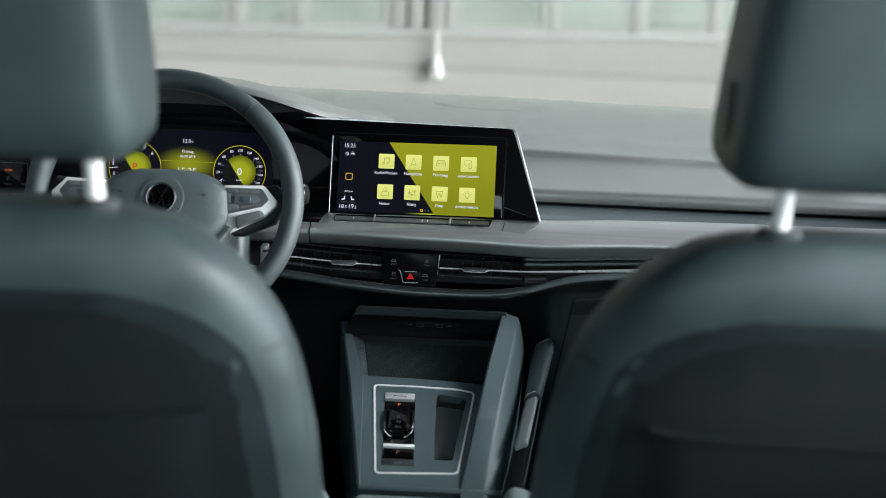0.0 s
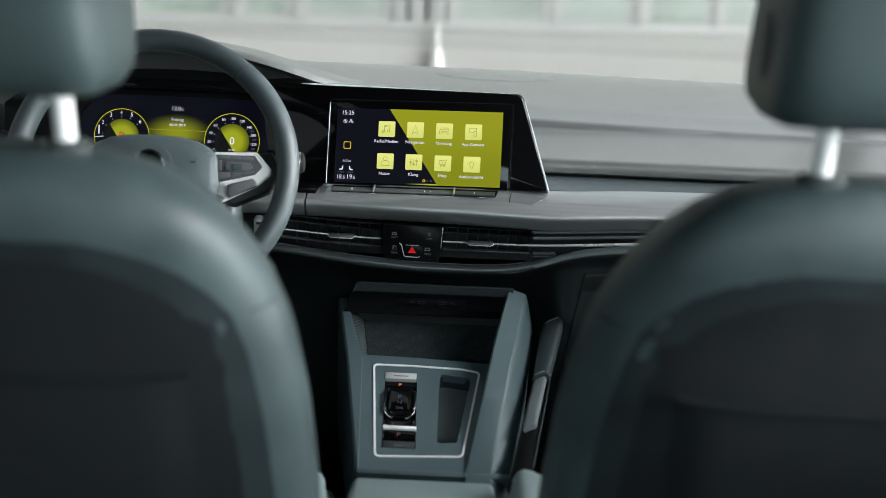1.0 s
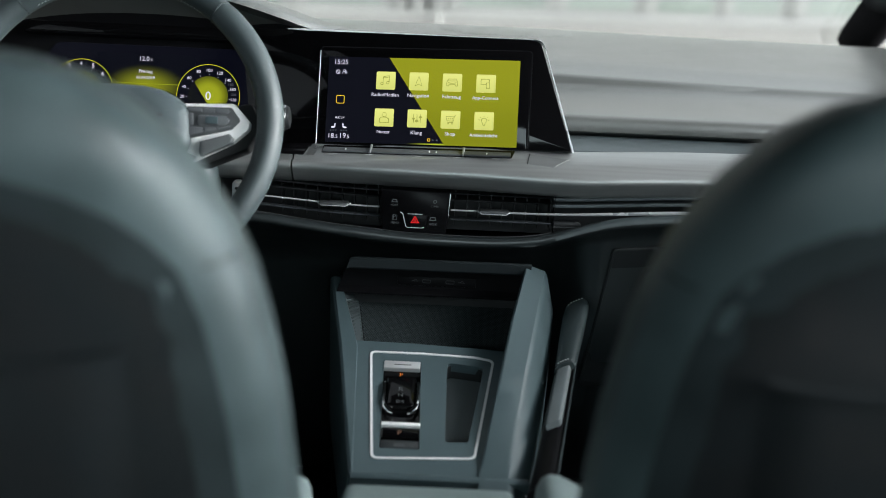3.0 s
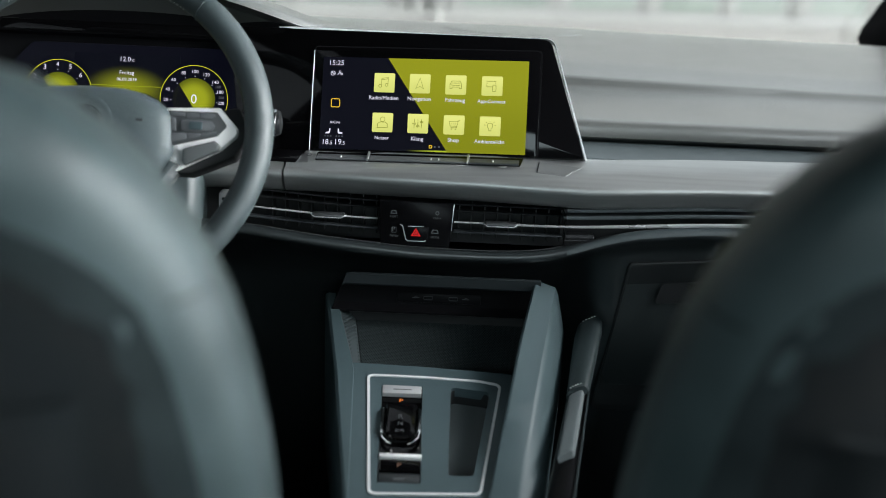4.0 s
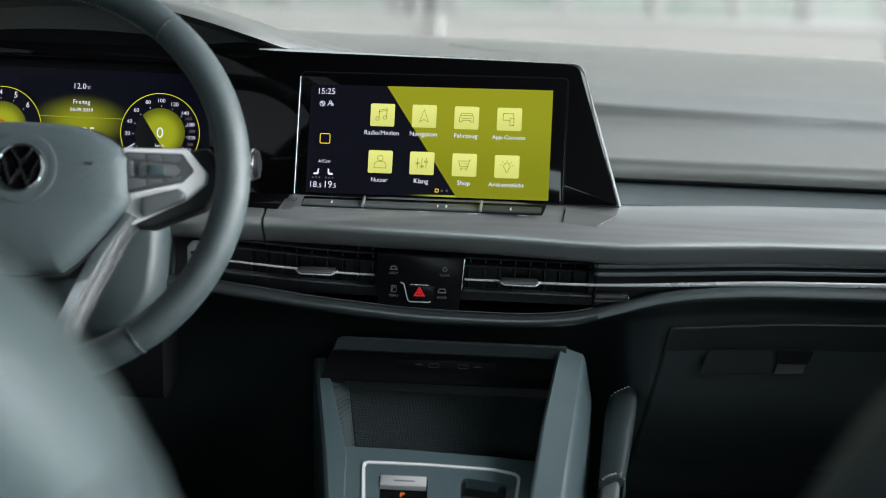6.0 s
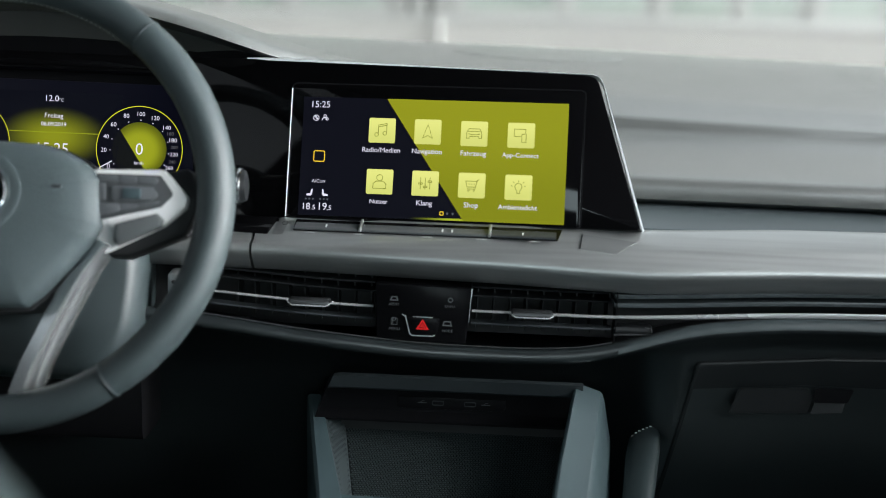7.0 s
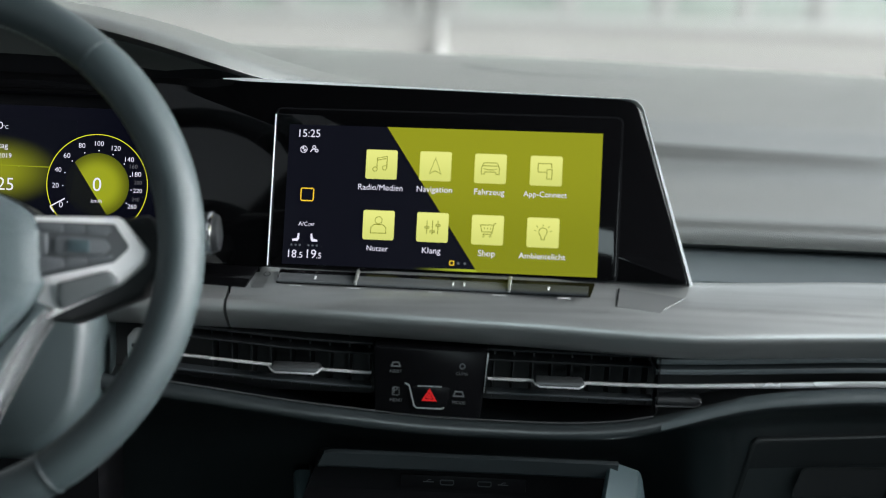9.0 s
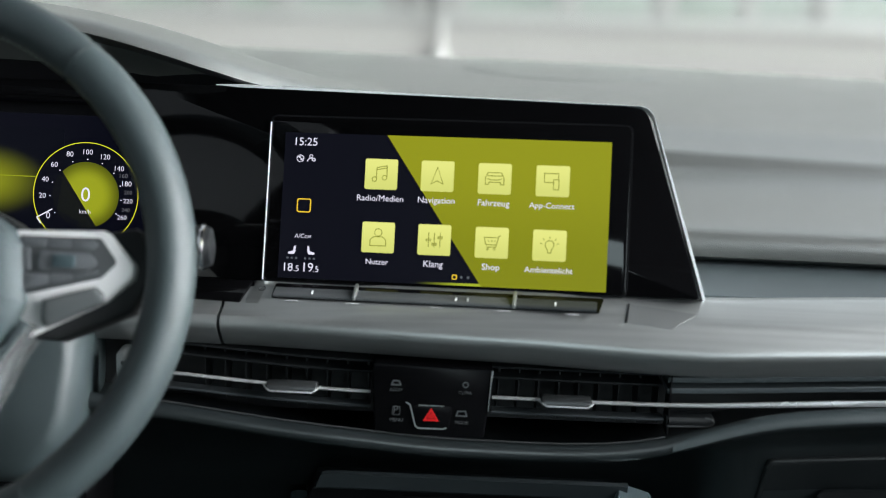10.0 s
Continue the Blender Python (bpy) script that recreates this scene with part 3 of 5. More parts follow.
def hood_back(x):
    return lerp_table([(-0.26, 0.0), (-0.22, 0.010), (-0.19, 0.032), (-0.165, 0.055), (-0.12, 0.090), (-0.06, 0.125)], x)


def hood_ring(x, z):
    """Across the hood: lip, soft crease, flat top, then a fall to the dash top behind it."""
    b = hood_back(x)
    rows = [(b, z), (b + 0.006, z + 0.0050), (b + 0.010, z + 0.0070), (b + 0.016, z + 0.0080), (b + 0.060, z + 0.0088)]
    for y, w in ((0.105, 0.95), (0.15, 0.78), (0.20, 0.52), (0.26, 0.25), (0.32, 0.08), (0.38, 0.0)):
        y = y + b * max(0.0, 1 - y / 0.38)
        low_z = pad_z(max(x, -0.20), max(y, 0.15)) - 0.003
        rows.append((y, low_z + (z + 0.0085 - low_z) * w))
    return [(x, y, q) for y, q in rows] + [(x, 0.38, 0.95), (x, 0.10 + b, min(z - 0.03, 0.95)), (x, 0.05 + b, z - 0.012), (x, 0.010 + b, z - 0.0035)]


pts = spline([(a, b, 0) for a, b in HOOD], 52)
part("hood", loft([hood_ring(p.x, p.y) for p in pts]), M_PAD, dash, "arched grey hood over the instruments")
bm = loft([[(p.x, 0.008 + hood_back(p.x), p.y - 0.003), (p.x, 0.06 + hood_back(p.x), p.y - 0.013 - 0.0), (p.x, 0.075 + hood_back(p.x), min(p.y - 0.03, 1.004)), (p.x, 0.095 + hood_back(p.x), min(p.y - 0.03, 1.004))] for p in pts if p.x < -0.198], ring_closed=False, caps=False)
bmesh.ops.solidify(bm, geom=bm.faces[:], thickness=0.003)
part("hood_lining", bm, M_VOID, dash, "black underside of the hood")
part("upper_pad", bar_x(lambda x: [(0.86, 0.90), (0.40, 0.90), (0.36, 1.000), (0.42, 1.0090), (0.46, 1.0098), (0.52, 1.0070), (0.60, 0.9990), (0.86, 0.955)], steps(-0.70, -0.199, 12)), M_PAD, dash)

# glovebox lid with a recessed grip
lid = part("glovebox_lid", bmesh.new(), M_LID, dash, "black glovebox lid with a recessed grip")
outline = rounded([(0.1905, 0.7915), (0.1800, 0.728), (0.165, 0.60), (0.66, 0.60), (0.66, 0.812), (0.30, 0.8005)], [0.006, 0.004, 0.01, 0.01, 0.01, 0.05], 4)
bm = bmesh.new()
outer = [(p.x, float(np.interp(p.y, [0.60, 0.68, 0.735, 0.805], [0.0, -0.030, -0.045, -0.050])), p.y) for p in outline]
rings = [[(x, y + 0.02, z) for x, y, z in outer], [(x, y - 0.0022, z) for x, y, z in outer], [(x + (0.42 - x) * 0.004, y - 0.0036, z + (0.70 - z) * 0.006) for x, y, z in outer], [(x + (0.42 - x) * 0.012, y - 0.0042, z + (0.70 - z) * 0.018) for x, y, z in outer]]
lidmesh = loft(rings)
lidmesh.to_mesh(lid.data)
lidmesh.free()
for pfl in lid.data.polygons:
    pfl.use_smooth = False
part("lid_edge", tube([(x, y - 0.0036, z - 0.0012) for x, y, z in (outer[3], outer[4], (0.24, outer[4][1], 0.7955), (0.30, outer[4][1], 0.7992), (0.45, outer[4][1], 0.8040), (0.65, outer[4][1], 0.8105))], 0.0004, 6), M_LID, dash, "rolled edge of the lid")
grip = part("grip_frame", line(rounded([(0.2215, 0.7465), (0.2900, 0.7500), (0.2930, 0.7610), (0.2890, 0.7735), (0.2290, 0.7705)], 0.004), 0.0006, 0.0, closed=True, thick=0.0008), M_LID, dash, "raised rim of the glovebox grip")
grip.matrix_local = axes((0, -0.0525, 0), (1, 0, 0), (0, 0, 1))
part("grip_well", plate(rounded([(0.2225, 0.7475), (0.2895, 0.7510), (0.2920, 0.7610), (0.2885, 0.7725), (0.2298, 0.7695)], 0.004), 0, 0.0012), M_SLAT, dash, "shallow well of the grip").matrix_local = axes((0, -0.0512, 0), (1, 0, 0), (0, 0, 1))
part("grip", loft([[(0.2915, 0.7500, 0.0012), (0.3190, 0.7518, 0.0012), (0.3205, 0.7600, -0.0004), (0.2945, 0.7600, -0.0004)], [(0.2915, 0.7500, -0.006), (0.3190, 0.7518, -0.006), (0.3205, 0.7600, -0.006), (0.2945, 0.7600, -0.006)]]), M_LID, dash, "scooped grip lip").matrix_local = axes((0, -0.0518, 0), (1, 0, 0), (0, 0, 1))

# the recess's shade is a flat black plate on the lid
part("grip_shade", plate(rounded([(0.2938, 0.7603), (0.3225, 0.7610), (0.3270, 0.7735), (0.2930, 0.7730)], 0.002), 0, 0.0010), M_VOID, dash, "flat black plate standing in for the shaded recess over the grip lip").matrix_local = axes((0, -0.0518, 0), (1, 0, 0), (0, 0, 1))

# ---------------------------------------------------------------- air vents
VZ = [(-0.30, 0.8430), (-0.22, 0.8370), (-0.125, 0.8305), (-0.05, 0.8300), (0.118, 0.8295), (0.18, 0.8330), (0.265, 0.8385), (0.70, 0.8500)]


def vent_z(x):
    return sum(lerp_table(VZ, x + d) for d in (-0.03, -0.015, 0, 0.015, 0.03)) / 5


def blade(x0, x1, y0, y1, dz, h, n=24):
    """A slat that follows the line of the vents."""
    return loft([[(x, y0, vent_z(x) + dz - h * 0.2), (x, y0 - 0.0006, vent_z(x) + dz + h / 2), (x, y0, vent_z(x) + dz + h * 1.2), (x, y1, vent_z(x) + dz + h), (x, y1, vent_z(x) + dz)] for x in steps(x0, x1, n)])


def swell(x):
    """The chrome strip and the long slats grow towards the door."""
    return lerp_table([(0.0, 0.0), (0.12, 0.0003), (0.22, 0.0011), (0.70, 0.0018)], x)


def vent(m, x0, x1, tab, vane0, vane1, label, pill=None):
    v = thing("air_vent", m, label, "air vent", "dashboard air vents")
    for dz in (0.0155, 0.0078):
        part("slat", blade(x0, vane1 if pill else x1, -0.041, -0.006, dz, 0.0012), M_SLAT, v)
        if pill:
            part("long_slat", blade(vane1 + 0.001, x1, -0.0535, -0.006, dz, 0.0026), M_LONGSLAT, v, "grey slat running on to the door")
    part("slat", blade(x0, vane1 if pill else x1, -0.0545, -0.044, -0.0125, 0.0014), M_BLADE, v)
    part("chrome_strip", loft([[(x, -0.0570, vent_z(x) - 0.0012 - swell(x)), (x, -0.0577, vent_z(x) - 0.0004), (x, -0.0570, vent_z(x) + 0.0006 + swell(x)), (x, -0.0545, vent_z(x) + 0.0004 + swell(x)), (x, -0.0545, vent_z(x) - 0.0012 - swell(x))] for x in steps(x0, x1, 36)]), M_STRIP, v, "slim chrome strip")
    z = vent_z(tab)
    part("tab", box(tab - 0.0175, tab + 0.0175, -0.0645, -0.050, z - 0.0022, z + 0.0022, 0.0018, 3), M_TAB, v, "satin dark steering tab")
    part("tab_edge", tube([(tab - 0.0195, -0.0590, z + 0.0012), (tab - 0.0170, -0.0638, z + 0.0002), (tab - 0.0140, -0.0652, z - 0.0014), (tab + 0.0140, -0.0652, z - 0.0014), (tab + 0.0170, -0.0638, z + 0.0002), (tab + 0.0195, -0.0590, z + 0.0012)], 0.0006, 8), M_STRIP, v, "chrome tab edge")
    k = int((vane1 - vane0) / 0.014)
    for i in range(k + 1):
        x = vane0 + (vane1 - vane0) * i / k
        part("vane", box(x - 0.0007, x + 0.0007, -0.030, -0.004, vent_z(x) - 0.024, vent_z(x) + 0.020), M_SLAT, v)
    if pill:
        z = vent_z(vane1) + 0.0045
        part("pill_end", plate(rounded([(vane1 + 0.001, z - 0.0205), (pill, z - 0.0195), (pill, z - 0.0125), (vane1 + 0.001, z - 0.0130)], [0.001, 0.0034, 0.0034, 0.001]), 0, 0.0105, 0.0024), M_SLAT, v, "rounded end of the vent").matrix_local = axes((0, -0.046, 0), (1, 0, 0), (0, 0, 1))
        part("pill_rim", tube([(vane1 + 0.002, -0.0570, z - 0.0198), (pill - 0.006, -0.0570, z - 0.0190), (pill - 0.0024, -0.0568, z - 0.0180), (pill - 0.0010, -0.0565, z - 0.0160), (pill - 0.0024, -0.0560, z - 0.0138), (pill - 0.007, -0.0558, z - 0.0130)], 0.0007, 6), M_TAB, v)
    return v


vent(Matrix(), -0.250, -0.0865, -0.140, -0.205, -0.09, "black air vent with a chrome strip, beside the wheel")
vent(Matrix(), -0.0035, 0.70, 0.047, 0.002, 0.115, "long black air vent with a chrome strip", pill=0.150)
part("seam", box(0.1175, 0.1185, -0.0560, -0.04, 0.808, 0.853), M_VOID, dash)
# thin paler bar in place of the highlight on the ledge's upper edge
part("ledge_glint", tube([(x, -0.0640, lip_z(x) + 0.0008) for x in steps(-0.25, 0.115, 40)], 0.0006, 6), M_TAB, dash, "fine bar imitating the highlight along the ledge")

# end vent beyond the wheel
v = thing("air_vent", Matrix(), "narrow air vent with a satin end cap, behind the wheel", "air vent", "dashboard air vents")
part("end_cap", box(-0.258, -0.2475, -0.066, -0.045, 0.812, 0.853, 0.003), M_SATIN, v, "satin end cap")
part("slot", box(-0.2545, -0.2445, -0.0675, -0.060, 0.8440, 0.8475, 0.0015), M_BLACK, v)

# ---------------------------------------------------------------- switch panel with the hazard button
HAZ = axes((-0.0445, -0.062, 0.8275), (1, 0, 0), (0, 0.10, 1))
hz = thing("switch_panel", HAZ, "glossy black switch panel with a red hazard triangle", "switch panel")
part("panel", plate(rounded([(-0.0382, -0.0252), (0.0368, -0.0252), (0.0408, 0.0232), (-0.0408, 0.0242)], 0.002), -0.03, 0.0, 0.0012), M_PANEL, hz)
part("edge", line([(0.0386, -0.006), (0.0396, 0.014), (0.0403, 0.0222)], [0.0003, 0.0006, 0.0012], -0.001, thick=0.0018), M_SATIN, hz, "bright edge")
key = part("hazard_key", plate(rounded([(-0.0105, -0.0200), (0.0125, -0.0200), (0.0150, -0.0030), (-0.0135, -0.0030)], 0.003), 0.0, 0.0016, 0.0006), M_PANEL, hz, "hazard key")
part("key_edge", line([(-0.0175, -0.0015), (-0.0145, -0.0030), (-0.0105, -0.0175), (-0.0085, -0.0192), (0.0085, -0.0192), (0.0108, -0.0182)], 0.0008, 0.0016), M_SATIN, key)
part("key_edge", line([(-0.0085, -0.0032), (0.0085, -0.0032)], 0.0005, 0.0016), M_SATIN, key)
part("hazard_triangle", line([(-0.0043, -0.0132), (0.0043, -0.0132), (0.0, -0.0060)], 0.0013, 0.0018, closed=True), M_RED, key, "lit red triangle")
part("hazard_triangle", line([(-0.0014, -0.0115), (0.0014, -0.0115), (0.0, -0.0091)], 0.0010, 0.0018, closed=True), M_RED, key, "lit red triangle")
for txt, u, v_ in (("ASSIST", -0.0245, 0.0055), ("CLIMA", 0.0225, 0.0055), ("MENU", -0.0235, -0.0155), ("MODE", 0.0210, -0.0155)):
    words(hz, txt, u, v_, 0.0088, 0.0004, M_PRINT)
part("symbol", line([(-0.0275, 0.0100), (-0.0265, 0.0128), (-0.0225, 0.0128), (-0.0215, 0.0100)], 0.0009, 0.0004, closed=True), M_PRINT, hz)
part("symbol", line(circle(0.0225, 0.0120, 0.0018, 10), 0.0007, 0.0004, closed=True), M_PRINT, hz)
words(hz, "P", -0.0240, -0.0098, 0.0032, 0.0004, M_PRINT)
part("symbol", line(rect(-0.0262, -0.0214, -0.0108, -0.0052, 0.0006), 0.0004, 0.0004, closed=True), M_PRINT, hz)
part("symbol", line([(0.0172, -0.0098), (0.0182, -0.0065), (0.0232, -0.0065), (0.0242, -0.0098)], 0.0009, 0.0004, closed=True), M_PRINT, hz)

# ---------------------------------------------------------------- centre display
disp = thing("centre_display", SCREEN, "lit touchscreen in a glossy black housing, lime and black menu", "touchscreen")
body = rounded([(-0.205, -0.0585), (0.1755, -0.0580), (0.1345, 0.0700), (0.120, 0.0718), (-0.160, 0.0785), (-0.225, 0.0790)], [0.0, 0.002, 0.014, 0.01, 0, 0], 6)
part("housing", plate(body, -0.024, -0.0012, 0.0012), M_GLOSS, disp, "glossy black housing")
arc = rounded([(-0.168, 0.0790), (0.1375, 0.0718), (0.1775, -0.0578)], [0, 0.013, 0], 10)
edge = [arc[0].lerp(arc[1], f) for f in (0.0, 0.06, 0.35, 0.7)] + arc[1:-1] + [arc[-2].lerp(arc[-1], f) for f in (0.2, 0.4, 0.7, 1.0)]
# width tapers to imitate the strip's reflection fading along the top
part("edge_strip", line(edge, [0.0006, 0.0024, 0.0015, 0.0006] + [0.0004] * (len(arc) - 2) + [0.0010, 0.0015, 0.0018, 0.0018], -0.020, thick=0.0190), M_EDGE, disp, "slim satin silver edge")
part("bezel_gap", line(rect(-0.1258, 0.1258, -0.0582, 0.0582, 0.005), 0.0012, -0.0012, closed=True, thick=0.0004), M_VOID, disp, "dark joint round the glass")
part("bezel", plate(rect(-0.1250, 0.1250, -0.0576, 0.0576, 0.0045), -0.004, 0.0, 0.0006), M_GLOSS, disp, "black glass front")
part("side_strip", box(-0.1260, -0.1254, -0.0575, 0.0535, -0.001, 0.0012, 0.0002), M_EDGE, disp, "bright side strip")
scr = part("screen", plate(rect(-0.1150, 0.1120, -0.0556, 0.0463), 0.0, 0.0003), M_SCREEN, disp, "lit dark screen")
part("lime_field", plate([Vector(p) for p in ((-0.0427, 0.0463), (0.0274, -0.0556), (0.1120, -0.0556), (0.1120, 0.0463))], 0.0003, 0.0005), M_LIME, scr, "lime green field")
part("lime_streak", plate([Vector(p) for p in ((-0.022, -0.0556), (0.0274, -0.0556), (0.0262, -0.0538), (-0.018, -0.0542))], 0.0003, 0.0005), M_LIMEGLOW, scr)
SYMBOLS = {
    "note": [([(-0.0032, -0.0030), (-0.0032, 0.0045), (0.0040, 0.0060), (0.0040, -0.0018)], 0), ([(-0.0032, 0.0030), (0.0040, 0.0045)], 0)],
    "arrow": [([(0, 0.0062), (0.0042, -0.0055), (0, -0.0032), (-0.0042, -0.0055)], 1)],
    "car": [([(-0.0064, -0.0040), (-0.0064, 0.0005), (-0.0046, 0.0042), (0.0046, 0.0042), (0.0064, 0.0005), (0.0064, -0.0040), (0.0042, -0.0040), (0.0038, -0.0024), (-0.0038, -0.0024), (-0.0042, -0.0040)], 1), ([(-0.0050, 0.0020), (0.0050, 0.0020)], 0), ([(-0.0050, 0.0000), (-0.0022, -0.0008), (0.0022, -0.0008), (0.0050, 0.0000)], 0)],
    "devices": [([(-0.0058, -0.0010), (-0.0058, 0.0052), (0.0038, 0.0052), (0.0038, 0.0018)], 0), ([(-0.0058, -0.0010), (0.0002, -0.0010)], 0), ([(0.0006, -0.0058), (0.0042, -0.0058), (0.0042, 0.0010), (0.0006, 0.0010)], 1)],
    "person": [([(-0.0056, -0.0058), (-0.0054, -0.0015), (-0.0030, 0.0004), (0.0030, 0.0004), (0.0054, -0.0015), (0.0056, -0.0058)], 1)],
    "sliders": [([(-0.0040, 0.0050), (-0.0040, -0.0050)], 0), ([(0, 0.0050), (0, -0.0050)], 0), ([(0.0040, 0.0050), (0.0040, -0.0050)], 0), ([(-0.0055, 0.0004), (-0.0025, 0.0004), (-0.0025, -0.0008), (-0.0055, -0.0008)], 1), ([(-0.0015, -0.0024), (0.0015, -0.0024), (0.0015, -0.0036), (-0.0015, -0.0036)], 1), ([(0.0025, 0.0022), (0.0055, 0.0022), (0.0055, 0.0010), (0.0025, 0.0010)], 1)],
    "trolley": [([(0.0062, 0.0050), (0.0046, 0.0045), (0.0030, -0.0030), (-0.0036, -0.0030)], 0), ([(0.0044, 0.0036), (-0.0052, 0.0036), (-0.0040, -0.0014), (0.0033, -0.0014)], 1), ([(-0.0024, 0.0018), (-0.0020, 0.0004)], 0), ([(0, 0.0018), (0, 0.0004)], 0), ([(0.0022, 0.0018), (0.0020, 0.0004)], 0)],
    "bulb": [([(-0.0011, -0.0050), (0.0011, -0.0050), (0.0013, -0.0030), (0.0026, -0.0010), (0.0030, 0.0006), (0.0026, 0.0021), (0.0015, 0.0031), (0.0, 0.0034), (-0.0015, 0.0031), (-0.0026, 0.0021), (-0.0030, 0.0006), (-0.0026, -0.0010), (-0.0013, -0.0030)], 1), ([(0, 0.0044), (0, 0.0060)], 0), ([(-0.0048, 0.0010), (-0.0064, 0.0014)], 0), ([(0.0048, 0.0010), (0.0064, 0.0014)], 0), ([(-0.0036, 0.0036), (-0.0046, 0.0048)], 0), ([(0.0036, 0.0036), (0.0046, 0.0048)], 0)],
}
TILES = [(-0.0455, 0.0190, "note", "Radio/Medien", 0.0325), (-0.0062, 0.0190, "arrow", "Navigation", 0.0255), (0.0334, 0.0186, "car", "Fahrzeug", 0.0216), (0.0731, 0.0184, "devices", "App-Connect", 0.0308),
         (-0.0454, -0.0249, "person", "Nutzer", 0.0155), (-0.0062, -0.0250, "sliders", "Klang", 0.0134), (0.0334, -0.0253, "trolley", "Shop", 0.0121), (0.0728, -0.0256, "bulb", "Ambientelicht", 0.0328)]
for u, v_, sym, txt, wd in TILES:
    tile = part("menu_tile", plate(rect(-0.0114, 0.0114, -0.0106, 0.0106, 0.0016), 0.0005, 0.0008), M_TILE, scr, "pale yellow menu tile")
    tile.location = (u, v_, 0)
    bm = bmesh.new()
    for pts_, closed in SYMBOLS[sym]:
        line(pts_, 0.00055, 0.0008, closed=bool(closed), bm=bm)
    if sym == "note":
        line(circle(-0.0046, -0.0036, 0.0016, 14), 0.0005, 0.0008, closed=True, bm=bm)
        line(circle(0.0024, -0.0024, 0.0016, 14), 0.0005, 0.0008, closed=True, bm=bm)
    if sym == "person":
        line(circle(0, 0.0034, 0.0026, 16), 0.0005, 0.0008, closed=True, bm=bm)
    if sym == "trolley":
        line(circle(-0.0026, -0.0044, 0.0007, 8), 0.0004, 0.0008, closed=True, bm=bm)
        line(circle(0.0020, -0.0044, 0.0007, 8), 0.0004, 0.0008, closed=True, bm=bm)
    part("drawing", bm, M_INK, tile)
    words(scr, txt, u, v_ - 0.0187, wd, 0.0008, M_TEXT)
words(scr, "15:25", -0.0997, 0.0374, 0.0156, 0.0005, M_TEXT)
words(scr, "A/C", -0.1010, -0.0275, 0.0068, 0.0005, M_TEXT)
words(scr, "OFF", -0.0949, -0.0275, 0.0048, 0.0005, M_TEXT)
words(scr, "18", -0.1077, -0.0508, 0.0062, 0.0005, M_TEXT)
words(scr, ".5", -0.1020, -0.0508, 0.0036, 0.0005, M_TEXT)
words(scr, "19", -0.0935, -0.0508, 0.0068, 0.0005, M_TEXT)
words(scr, ".5", -0.0880, -0.0508, 0.0036, 0.0005, M_TEXT)
part("home_key", line(rect(-0.1037, -0.0944, -0.0092, -0.0002, 0.0014), 0.0008, 0.0005, closed=True), M_AMBER, scr, "amber square")
bm = line(circle(-0.1034, 0.0282, 0.0024, 16), 0.0005, 0.0005, closed=True)
plate([Vector(p) for p in ((-0.1050, 0.0290), (-0.1036, 0.0280), (-0.1030, 0.0292), (-0.1038, 0.0302))], 0.0005, 0.0007, bm=bm)
plate([Vector(p) for p in ((-0.1032, 0.0266), (-0.1018, 0.0276), (-0.1022, 0.0286), (-0.1034, 0.0278))], 0.0005, 0.0007, bm=bm)
part("status_symbol", bm, M_TEXT, scr)
bm = line(circle(-0.0958, 0.0300, 0.0011, 10), 0.0005, 0.0005, closed=True)
line([(-0.0984, 0.0262), (-0.0972, 0.0284), (-0.0946, 0.0284), (-0.0950, 0.0268)], 0.0006, 0.0005, bm=bm)
line(circle(-0.0938, 0.0275, 0.0010, 10), 0.0006, 0.0005, closed=True, bm=bm)
part("status_symbol", bm, M_TEXT, scr)
for u, sgn in ((-0.1053, 1), (-0.0927, -1)):
    bm = plate([Vector((u + sgn * a, b)) for a, b in ((0.0010, -0.0332), (0.0022, -0.0330), (0.0020, -0.0372), (0.0010, -0.0388), (-0.0030, -0.0388), (-0.0030, -0.0374), (0.0004, -0.0366))], 0.0005, 0.0007)
    part("seat_symbol", bm, M_TEXT, scr)
    for k in range(3):
        part("dot", plate(circle(u + (k - 1) * 0.0031 - 0.0003, -0.0416, 0.0008, 10), 0.0005, 0.0007), M_DOT, scr)
part("page_mark", line(rect(0.0075, 0.0103, -0.0513, -0.0485, 0.0003), 0.0007, 0.0006, closed=True), M_AMBER, scr, "amber page mark")
for u in (0.0136, 0.0183):
    part("page_dot", plate(circle(u, -0.0499, 0.0010, 12), 0.0005, 0.0007), M_DOT, scr)

# touch bar under the glass
bar = thing("touch_bar", BARM, "satin grey touch bar with recessed dark sliders", "control bar")
base_line = rounded([(-0.1325, -0.0250), (0.1225, -0.0200), (0.1255, -0.0005), (-0.1290, -0.0005)], [0.003, 0.002, 0.001, 0.001])
body_ = part("bar_body", plate(base_line, -0.008, -0.0003, 0.0003), M_TRIM, bar)
for q in body_.data.vertices:
    # the outer end runs out flush with the band
    if q.co.x > 0.11 and q.co.z > -0.004:
        spot = BARM @ q.co
        ys, zs = zip(*trim_profile(spot.x)[2:12][::-1])
        spot.z = min(spot.z, float(np.interp(spot.y, ys, zs)) + 0.0004)
        q.co = BARM.inverted() @ spot
part("slider_recess", plate(rounded([(-0.1150, -0.0185), (0.1080, -0.0185), (0.1110, -0.0034), (-0.1150, -0.0034)], 0.0015), -0.0005, 0.0004), M_GLOSS, bar, "black recess")
SLIDE = [(-0.0182, 0.0003), (-0.0180, 0.0016), (-0.0172, 0.0020), (-0.0150, 0.0016), (-0.0105, 0.0009), (-0.0075, 0.0005), (-0.0072, 0.0003)]
